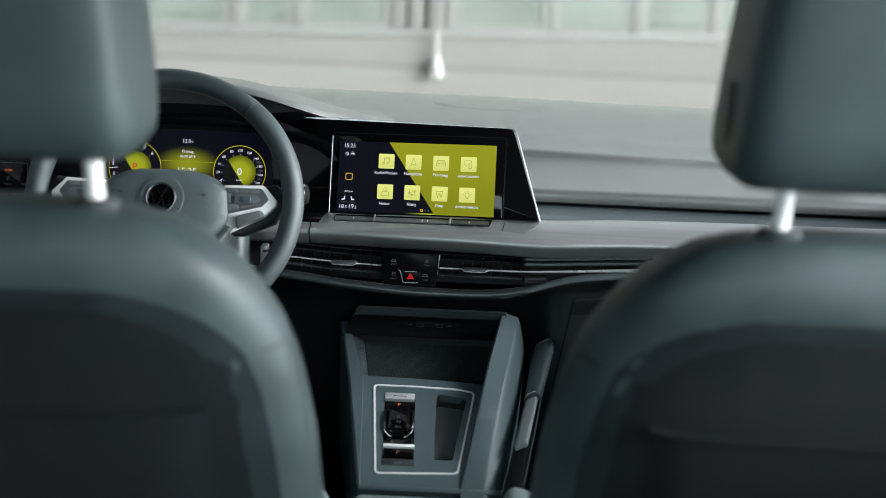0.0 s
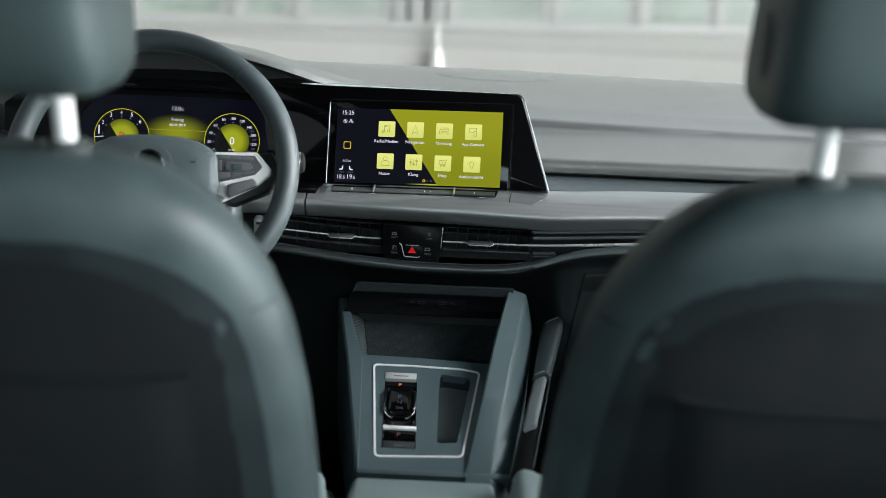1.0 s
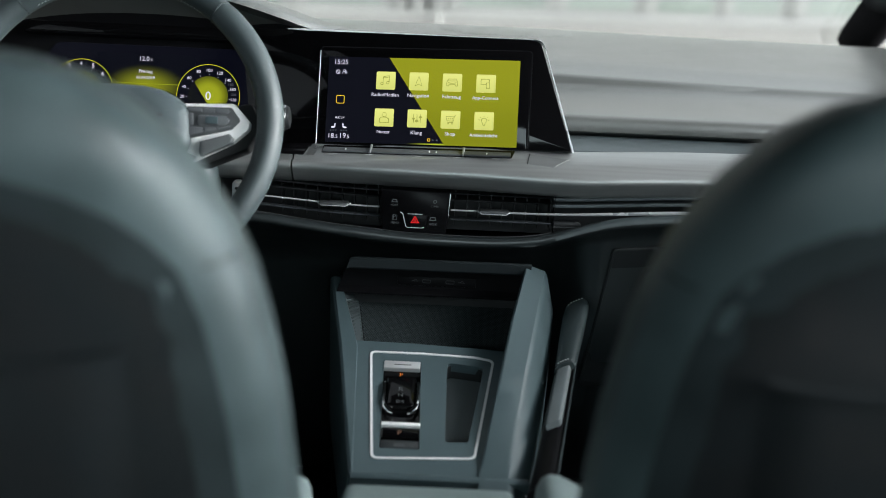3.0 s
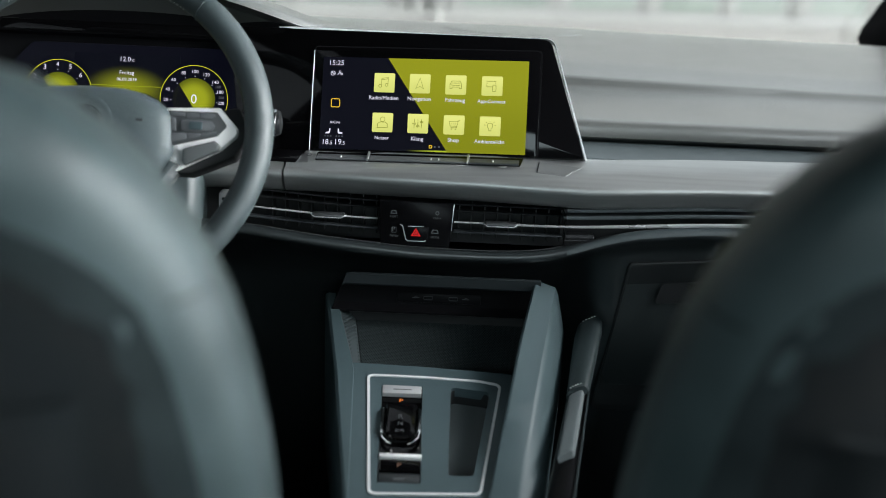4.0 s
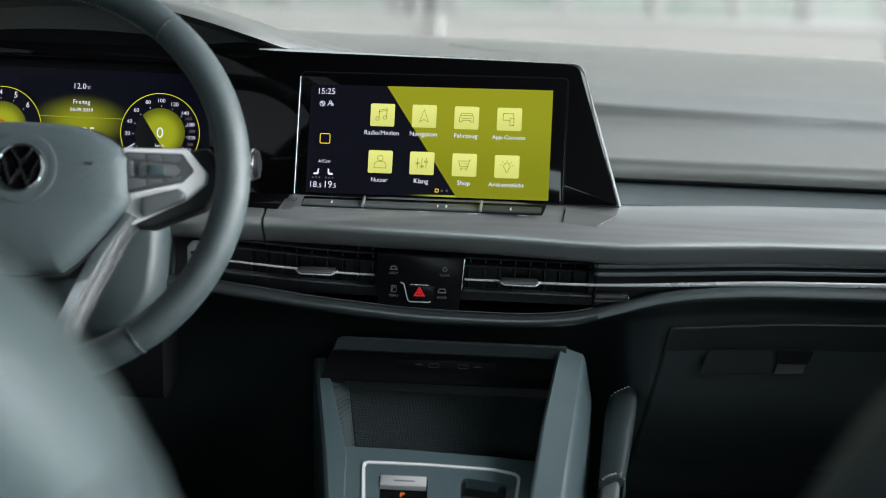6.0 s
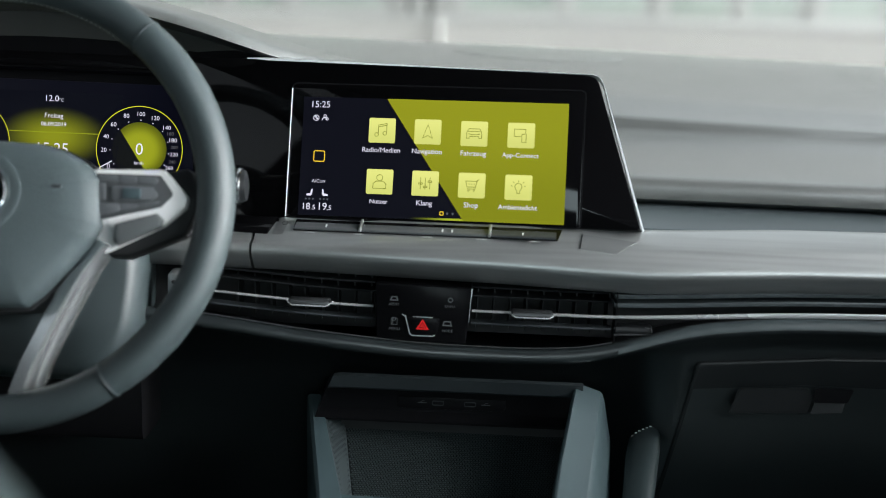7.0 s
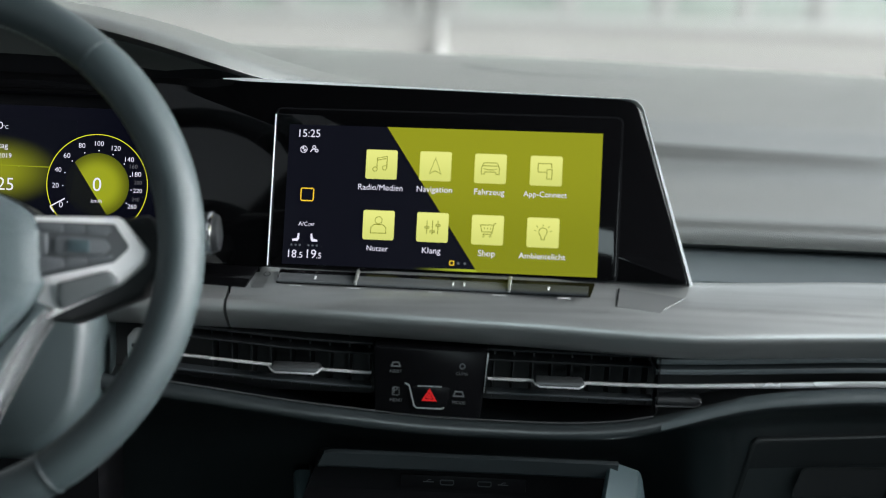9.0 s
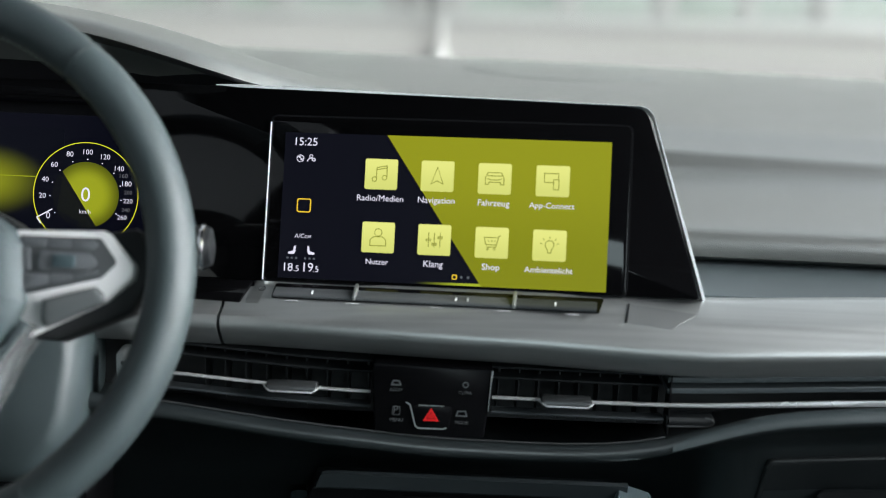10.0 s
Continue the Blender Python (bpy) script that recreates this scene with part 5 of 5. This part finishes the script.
for r in range(44):
    v_ = 0.102 + r * 0.0032
    x_lo, x_hi = np.interp(v_, [p[1] for p in LOW_W], [p[0] for p in LOW_W]), np.interp(v_, [p[1] for p in TOP_W], [p[0] for p in TOP_W])
    for c in range(5):
        f = (c + 0.6 + 0.5 * (r % 2)) / 6.2
        centre = Vector((x_lo + (x_hi - x_lo) * f, v_, -0.0235 + 0.0225 * f))
        slope = Vector((x_hi - x_lo, 0, 0.0225)).normalized()
        out = Vector((0.0225, 0, -(x_hi - x_lo))).normalized()
        hexa = [bm.verts.new(centre + slope * 0.0012 * math.cos(q) + Vector((0, 0.0012, 0)) * math.sin(q) + out * 0.0009) for q in [math.pi / 6 + math.pi / 3 * j for j in range(6)]]
        low_ = [bm.verts.new(centre + slope * 0.0016 * math.cos(q) + Vector((0, 0.0016, 0)) * math.sin(q)) for q in [math.pi / 6 + math.pi / 3 * j for j in range(6)]]
        bm.faces.new(hexa)
        for j in range(6):
            bm.faces.new((hexa[j], hexa[(j + 1) % 6], low_[(j + 1) % 6], low_[j]))
tagged(part("tray_relief", bm, M_RUBBER, con, "honeycomb rubber relief", smooth=10), kind="stuff")
part("tray_wall", loft([[(-0.1035, 0.098, -0.001), (-0.1255, 0.19, -0.001), (-0.1375, 0.242, -0.001)], [(-0.0935, 0.100, -0.0235), (-0.1075, 0.19, -0.0235), (-0.1150, 0.242, -0.0235)], [(-0.0945, 0.100, -0.05), (-0.1085, 0.19, -0.05), (-0.1160, 0.242, -0.05)], [(-0.1045, 0.098, -0.05), (-0.1265, 0.19, -0.05), (-0.1385, 0.242, -0.05)]]), M_RUBBER, con, "sloping tray wall", smooth=20)


def bolster(inn, out, h0, h1):
    rings = []
    for i in range(25):
        s = -0.150 + 0.354 * i / 24
        f = max(0.0, (s + 0.106) / 0.310)
        xi, xo = lerp_table(inn, s), lerp_table(out, s)
        h = h0 + (h1 - h0) * f
        w = xo - xi
        k = 0.50 + 0.15 * f
        rings.append([(xi, s, -0.030), (xi, s, h * 0.86), (xi + w * 0.025, s, h * 0.97), (xi + w * 0.07, s, h), (xi + w * k * 0.92, s, h * 0.84), (xi + w * k, s, h * 0.78), (xi + w * (k + 0.06), s, h * 0.64), (xi + w * 0.96, s, -0.012), (xo, s, -0.022), (xo, s, -0.23), (xi + w * 0.5, s, -0.23), (xi + w * 0.3, s, -0.03)])
    return loft(rings)


def flat_rim(inn, out):
    rings = []
    for s in steps(-0.106, 0.232, 20):
        xi, xo = lerp_table(inn, s), lerp_table(out, s)
        rings.append([(xi, s, -0.008), (xi, s, 0.0004), (xi - 0.0006, s, 0.0012), (xo + 0.0045, s, 0.0012), (xo + 0.0015, s, -0.0004), (xo, s, -0.004), (xo - 0.004, s, -0.23), (xi - 0.002, s, -0.23)])
    return loft(rings)


part("side_bolster", bolster(INR, OUTR, 0.002, 0.051), M_SIDE, con, "raised creased grey side", smooth=22)
part("side_rim", flat_rim(INL, OUTL), M_SIDE, con, "flat grey side rim", smooth=25)
part("front_wall", box(-0.094, 0.088, -0.114, -0.104, -0.23, 0.002, 0.003), M_CONSOLE, con)
# hood of the tray with the usb ports, in upright axes
HB = CON.inverted()
hoodp = [(0.045, 0.7350), (0.000, 0.7440), (-0.0405, 0.7640), (-0.0448, 0.7655), (-0.0470, 0.7636), (-0.0440, 0.7522), (-0.0415, 0.7500), (-0.0300, 0.7485), (-0.0180, 0.7470), (0.000, 0.7360), (0.045, 0.7300)]
facep = [(0.045, 0.7300), (0.000, 0.7380), (-0.0210, 0.7478), (-0.0195, 0.7410), (-0.0195, 0.7230), (-0.0220, 0.7200), (-0.0265, 0.7165), (-0.0260, 0.7140), (-0.0200, 0.7120), (0.045, 0.7120)]
hood_x = [(-0.1180, 0.97), (-0.1150, 0.99), (-0.1100, 1.0)] + [(x, 1.0) for x in steps(-0.09, 0.096, 5)]
for nm, prof, mt, lab in (("tray_hood", hoodp, M_HOODP, "dark tray hood with a thick front lip"), ("hood_face", facep, M_VOID, "black face under the hood")):
    hd = part(nm, loft([[(x - (0.020 * (0.770 - z) / 0.056 if x < -0.105 else 0), y, 0.712 + (z - 0.712) * k) for y, z in prof] for x, k in hood_x]), mt, con, lab, smooth=22)
    hd.matrix_local = HB
bk = part("tray_back", box(-0.135, 0.110, -0.004, 0.03, 0.62, 0.722), M_BLACK, con)
bk.matrix_local = HB
usb = part("usb_plate", box(-0.0640, 0.0315, -0.0212, -0.010, 0.7262, 0.7372, 0.0008), M_VOID, con, "black plate with two ports")
usb.matrix_local = HB
for x in (-0.0285, 0.0000):
    part("usb_port", line(rect(x - 0.0050, x + 0.0050, 0.7284, 0.7322, 0.0014), 0.0008, 0, closed=True, thick=0.0005), M_DARKKEY, usb, "port rim").matrix_local = axes((0, -0.0214, 0.0018), (1, 0, 0), (0, 0, 1))
for x in (-0.0425, 0.0140):
    part("port_symbol", line([(x - 0.004, 0.7303), (x + 0.004, 0.7303)], 0.0007, 0, thick=0.0002, bm=line([(x - 0.002, 0.7303), (x, 0.7320), (x + 0.002, 0.7320)], 0.0005, 0, thick=0.0002)), M_DIMPRINT, usb).matrix_local = axes((0, -0.0214, 0.0018), (1, 0, 0), (0, 0, 1))

# gear selector
sel = thing("gear_selector", CON, "small glossy gear selector with silver surround", "gear selector")
part("well", plate(inset(SEL, 0.0003), -0.016, -0.005), M_GLOSS, sel, "glossy black well")
part("silver_tile", plate(rect(-0.0705, -0.0297, 0.0610, 0.0735, 0.001), -0.004, 0.0015, 0.0008), M_TILEMETAL, sel, "silver tile")
part("tile_mark", plate(rect(-0.0590, -0.0400, 0.0662, 0.0674), 0.0015, 0.0017), M_PRINT, sel)
kn = part("rocker", loft([[(p.x, p.y, z) for p in rounded([(-0.0640 + e, -0.006 + e), (-0.0330 - e, -0.006 + e), (-0.0325 - e, 0.046 - e), (-0.0655 + e, 0.046 - e)], 0.005)] for z, e in ((-0.006, 0), (0.0010, 0), (0.0035, 0.0015), (0.0042, 0.004))]), M_GLOSS, sel, "glossy black rocker")
for s in (-1, 1):
    part("rocker_flank", tube([(-0.0490 + s * 0.0178, 0.036, 0.0005), (-0.0490 + s * 0.0186, 0.031, 0.0022), (-0.0487 + s * 0.0188, 0.004, 0.0028), (-0.0485 + s * 0.0165, -0.006, 0.0028), (-0.0485 + s * 0.0115, -0.0120, 0.0018), (-0.0485 + s * 0.0080, -0.0132, 0.0005)], 0.0021, 8), M_CHROME, kn, "bright flank")
words(sel, "P", -0.0502, 0.0503, 0.0036, -0.0018, M_ORANGE)
for txt, v_ in (("R", 0.0185), ("N", 0.0090), ("D/S", -0.0010)):
    words(sel, txt, -0.0490, v_, 0.0085 if len(txt) > 1 else 0.0048, 0.0046, M_PRINT)
part("silver_bar", plate(rect(-0.0672, -0.0258, -0.0350, -0.0300, 0.001), -0.005, 0.003, 0.0008), M_SPOKE, sel, "silver bar")
part("park_key", loft([[(p.x, p.y, z) for p in rect(-0.0665 + e, -0.0262 - e, -0.0520 + e, -0.0360 - e, 0.001)] for z, e in ((-0.006, 0), (0.000, 0), (0.001, 0.001))]), M_GLOSS, sel, "glossy parking brake key")
words(sel, "P", -0.0470, -0.0475, 0.0038, 0.0013, M_AMBERDIM)
part("lower_key", plate(rect(-0.0662, -0.0258, -0.0660, -0.0535, 0.001), -0.006, -0.001, 0.0008), M_DARKKEY, sel, "dark lower key")
part("key_mark", plate(rect(-0.0520, -0.0410, -0.0635, -0.0590, 0.0006), -0.001, -0.0008), M_PRINT, sel)

# armrest
arm = thing("armrest", Matrix(), "grey leatherette centre armrest behind the console", "armrest")
rings = []
for y, zt, wdt, e in ((-0.372, 0.600, 0.070, 0.004), (-0.376, 0.622, 0.076, 0.008), (-0.388, 0.632, 0.080, 0.010), (-0.43, 0.636, 0.083, 0.012), (-0.60, 0.640, 0.085, 0.012), (-0.78, 0.640, 0.085, 0.012), (-0.79, 0.60, 0.080, 0.01)):
    rings.append([(-0.013 + p.x, y, p.y) for p in rounded([(-wdt, 0.50), (wdt, 0.50), (wdt, zt), (-wdt, zt)], e)])
part("cushion", loft(rings), M_ARM, arm, smooth=60)
part("base", box(-0.085, 0.060, -0.78, -0.385, 0.29, 0.50, 0.01), M_BLACK, arm)

# leather sleeve beside the console
def sleeve_ring(c, w, d, up, n=14, square=0.7):
    side = Vector((0.90, 0.25, 0.36)).normalized()
    nrm = side.cross(up).normalized()
    return [c + side * math.copysign(abs(math.cos(q)) ** square, math.cos(q)) * w + nrm * math.copysign(abs(math.sin(q)) ** square, math.sin(q)) * d for q in [2 * math.pi * j / n for j in range(n)]]


sl = thing("leather_pouch", Matrix(), "black leather sleeve with pale stitching beside the console", "pouch")
P0, P1, P2 = Vector((0.157, -0.022, 0.713)), Vector((0.133, -0.150, 0.671)), Vector((0.106, -0.300, 0.632))
up = (P0 - P2).normalized()
part("upper_sleeve", loft([sleeve_ring(P0 + (P1 - P0) * f, w, d, up) for f, w, d in ((0.0, 0.012, 0.003), (0.02, 0.016, 0.006), (0.2, 0.017, 0.009), (0.6, 0.015, 0.010), (1.0, 0.0125, 0.010))]), M_POUCH, sl, "black leather sleeve")
part("lower_sleeve", loft([sleeve_ring(P1 + (P2 - P1) * f + Vector((0, 0, -0.008)), w, d, up) for f, w, d in ((-0.06, 0.0130, 0.0075), (0.5, 0.0145, 0.0075), (1.0, 0.0155, 0.0075), (1.3, 0.016, 0.008))]), M_VOID, sl, "black lower sleeve")
part("insert", loft([sleeve_ring(P1 + (P2 - P1) * f + Vector((-0.001, -0.002, 0.003)), w, 0.0045, up, 18, 0.35) for f, w in ((0.02, 0.0070), (0.03, 0.0086), (0.68, 0.0092), (0.69, 0.0080))]), M_INSERT, sl, "pale grey insert")
side_ = Vector((0.90, 0.25, 0.36)).normalized()
nrm_ = side_.cross(up).normalized()
for sgn in (-1, 1):
    part("piping", tube([P1 + (P2 - P1) * f + side_ * sgn * w + Vector((0, -0.003, -0.003)) for f, w in ((-0.04, 0.0125), (0.5, 0.0140), (1.0, 0.0150), (1.2, 0.0155))], 0.0011, 6), M_POUCH, sl, "rolled black leather edge")
for k in range(9):
    f = k / 8
    bow = 1 - (2 * f - 1) ** 4
    for p in (P0 - up * 0.0035 + side_ * (2 * f - 1) * 0.0145 + nrm_ * (0.0008 + 0.0060 * bow), P1 + up * 0.004 + side_ * (2 * f - 1) * 0.0120 + nrm_ * (0.0010 + 0.0098 * bow)):
        part("stitch", box(p.x - 0.0010, p.x + 0.0010, p.y - 0.0005, p.y + 0.0005, p.z - 0.0005, p.z + 0.0005), M_THREAD, sl)

# elastic net below the sleeve
net = thing("storage_net", Matrix(), "black elastic storage net on the console side", "net")
bm = bmesh.new()
for k in range(12):
    for sgn in (-1, 1):
        y_a = -0.385 + 0.010 * k
        tube([(0.1045 + 0.0015 * math.cos(9 * q + k), y_a + sgn * q * 0.040, 0.560 + q * 0.055) for q in steps(0.0, 1.0, 5)], 0.0009, 5, bm=bm)
part("mesh", bm, M_SLAT, net, "open black mesh")
part("hem", tube([(0.1045, -0.420, 0.6165), (0.1050, -0.34, 0.6175), (0.1045, -0.240, 0.6165)], 0.0022, 8), M_POUCH, net, "stitched black hem")

# ---------------------------------------------------------------- front seats
HALF = [(0.30, 0.250), (0.55, 0.252), (0.76, 0.247), (0.80, 0.2445), (0.853, 0.2400), (0.905, 0.2325), (0.945, 0.2230), (0.970, 0.2130), (0.990, 0.2030), (1.012, 0.1870), (1.026, 0.1740), (1.042, 0.1550), (1.055, 0.1330), (1.063, 0.1060), (1.067, 0.075)]


def seat_y(z):
    return -0.80 + (1.08 - z) * 0.30


def super_ring(hw, y0, th, z, n=40, e=3.2):
    return [(math.copysign(abs(math.cos(q)) ** (2 / e), math.cos(q)) * hw, y0 + math.copysign(abs(math.sin(q)) ** (2 / e), math.sin(q)) * th, z) for q in [2 * math.pi * j / n for j in range(n)]]


def car_seat(m, label, lift, wide, cushion, plump):
    seat = thing("car_seat", m, label, "car seat", "front seats")
    zs = steps(0.36, 1.0, 22) + [1.012, 1.026, 1.042, 1.055, 1.063, 1.067]
    rings = []
    for z in zs:
        hw = lerp_table(HALF, z)
        f = max(0.0, (z - 0.99) / 0.078)
        rings.append(super_ring(hw, seat_y(z), 0.062 * (1 - 0.55 * f ** 3), z))
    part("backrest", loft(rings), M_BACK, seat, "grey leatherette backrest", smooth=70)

    def back_y(x, z):
        """The rear face of the backrest."""
        f = max(0.0, (z - 0.99) / 0.078)
        hw = lerp_table(HALF, z)
        return seat_y(z) - 0.062 * (1 - 0.55 * f ** 3) * (1 - min(0.999, abs(x) / hw) ** 3.2) ** (1 / 3.2)

    def lining(z, half, proud, n=24):
        xs = steps(-half, half, n)
        return [(x, back_y(x, z) - proud * min(1.0, 6 * (1 - abs(x) / half) + 0.15), z) for x in xs] + [(x, back_y(x, z) + 0.010, z) for x in xs[::-1]]

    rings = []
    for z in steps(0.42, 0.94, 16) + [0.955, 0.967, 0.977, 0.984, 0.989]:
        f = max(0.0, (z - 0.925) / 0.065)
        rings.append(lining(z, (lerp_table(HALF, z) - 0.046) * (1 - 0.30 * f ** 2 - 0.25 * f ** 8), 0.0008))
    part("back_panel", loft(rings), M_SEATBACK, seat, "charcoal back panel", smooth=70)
    rings = []
    for z in steps(0.42, 0.95, 16) + [0.968, 0.982, 0.993, 1.001, 1.006]:
        f = max(0.0, (z - 0.935) / 0.072)
        rings.append(lining(z, (lerp_table(HALF, z) - 0.030) * (1 - 0.26 * f ** 2 - 0.25 * f ** 8), 0.0004))
    # in-between tone imitates the soft fade from lit shoulder to dark panel
    part("panel_border", loft(rings), M_BORDER, seat, "mid-tone border imitating the lit shoulder's fade into the back panel", smooth=70)
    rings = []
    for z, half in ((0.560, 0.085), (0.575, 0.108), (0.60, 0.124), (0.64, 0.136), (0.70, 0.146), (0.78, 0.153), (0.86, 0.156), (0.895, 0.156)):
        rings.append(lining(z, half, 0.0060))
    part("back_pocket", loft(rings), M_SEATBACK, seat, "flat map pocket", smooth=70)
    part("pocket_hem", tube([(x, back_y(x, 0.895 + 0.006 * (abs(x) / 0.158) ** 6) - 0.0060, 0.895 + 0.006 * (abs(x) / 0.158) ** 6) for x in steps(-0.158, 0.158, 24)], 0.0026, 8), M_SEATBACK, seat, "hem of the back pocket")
    for s in (-1, 1):
        line_ = []
        for q in steps(-8, -30, 8):
            z_ = 0.956 + 0.0002 * (q + 8)
            x_, y_, _z = super_ring(lerp_table(HALF, z_), seat_y(z_), 0.062, z_, 360)[int(q) % 360]
            line_.append((s * x_, y_, z_))
        part("seam", tube(line_, 0.0009, 6), M_BORDER, seat)
    rings = []
    for y, zt, hw in ((-0.76, 0.60, 0.98), (-0.72, 0.645, 0.99), (-0.60, 0.672, 1.0), (-0.50, 0.682, 1.0), (-0.46, 0.681, 1.0), (-0.435, 0.674, 0.99), (-0.415, 0.655, 0.98), (-0.405, 0.630, 0.97), (-0.30, 0.585, 0.97), (-0.22, 0.55, 0.96), (-0.20, 0.52, 0.94)):
        hw, zt = hw * cushion, zt + plump
        rings.append([(p.x, y, p.y) for p in rounded([(-hw, 0.36), (hw, 0.36), (hw, zt), (hw * 0.72, zt - 0.045), (-hw * 0.72, zt - 0.045), (-hw, zt)], [0.03, 0.03, 0.026, 0.02, 0.02, 0.026], 5)])
    part("cushion", loft(rings), M_ARM, seat, "pale grey leatherette seat cushion", smooth=60)
    part("seat_base", box(-0.20, 0.20, -0.70, -0.26, 0.295, 0.37, 0.01), M_BLACK, seat)
    # headrest on two posts
    rings = []
    for k in range(17):
        f = k / 16
        z = 1.095 + 0.205 * f
        e = abs(2 * f - 1)
        sx = (1 - e ** 12 * 0.10)
        hw = wide * (1.0 - 0.10 * f * f) * sx
        th = 0.072 * (1 - e ** 7 * 0.25)
        rings.append(super_ring(hw, -0.784 - 0.04 * f, th, z + lift, 72, 7.0))
    hr = part("headrest", loft(rings), M_SEAT, seat, "grey leatherette headrest", smooth=70)
    part("headrest_button", loft([[(-x, -0.800 + r * math.cos(q), 1.148 + lift + r * 1.3 * math.sin(q)) for q in [2 * math.pi * j / 20 for j in range(20)]] for x, r in ((wide - 0.012, 0.019), (wide - 0.0005, 0.019), (wide + 0.0010, 0.016))]), M_BLACK, hr, "round headrest button")
    for s in (-1, 1):
        part("headrest_post", tube([(s * 0.070, -0.815, 1.12 + lift), (s * 0.070, -0.800, 1.06)], 0.0074, 14), M_POST, seat, "bright chrome post")
        part("post_guide", loft([[(s * 0.070 + r * 1.1 * math.cos(q), -0.800 + r * math.sin(q), z) for q in [2 * math.pi * j / 20 for j in range(20)]] for r, z in ((0.017, 1.055), (0.017, 1.068), (0.013, 1.073), (0.008, 1.0735))]), M_GUIDE, seat, "glossy grey post guide")
    return seat


car_seat(pose(-0.345, 0, 0), "grey leatherette driver seat with a charcoal back panel", 0.013, 0.107, 0.229, 0.0)
car_seat(pose(0.334, 0, 0), "grey leatherette passenger seat with a charcoal back panel", 0.014, 0.119, 0.254, 0.013)

cam.data.dof.focus_object = clu
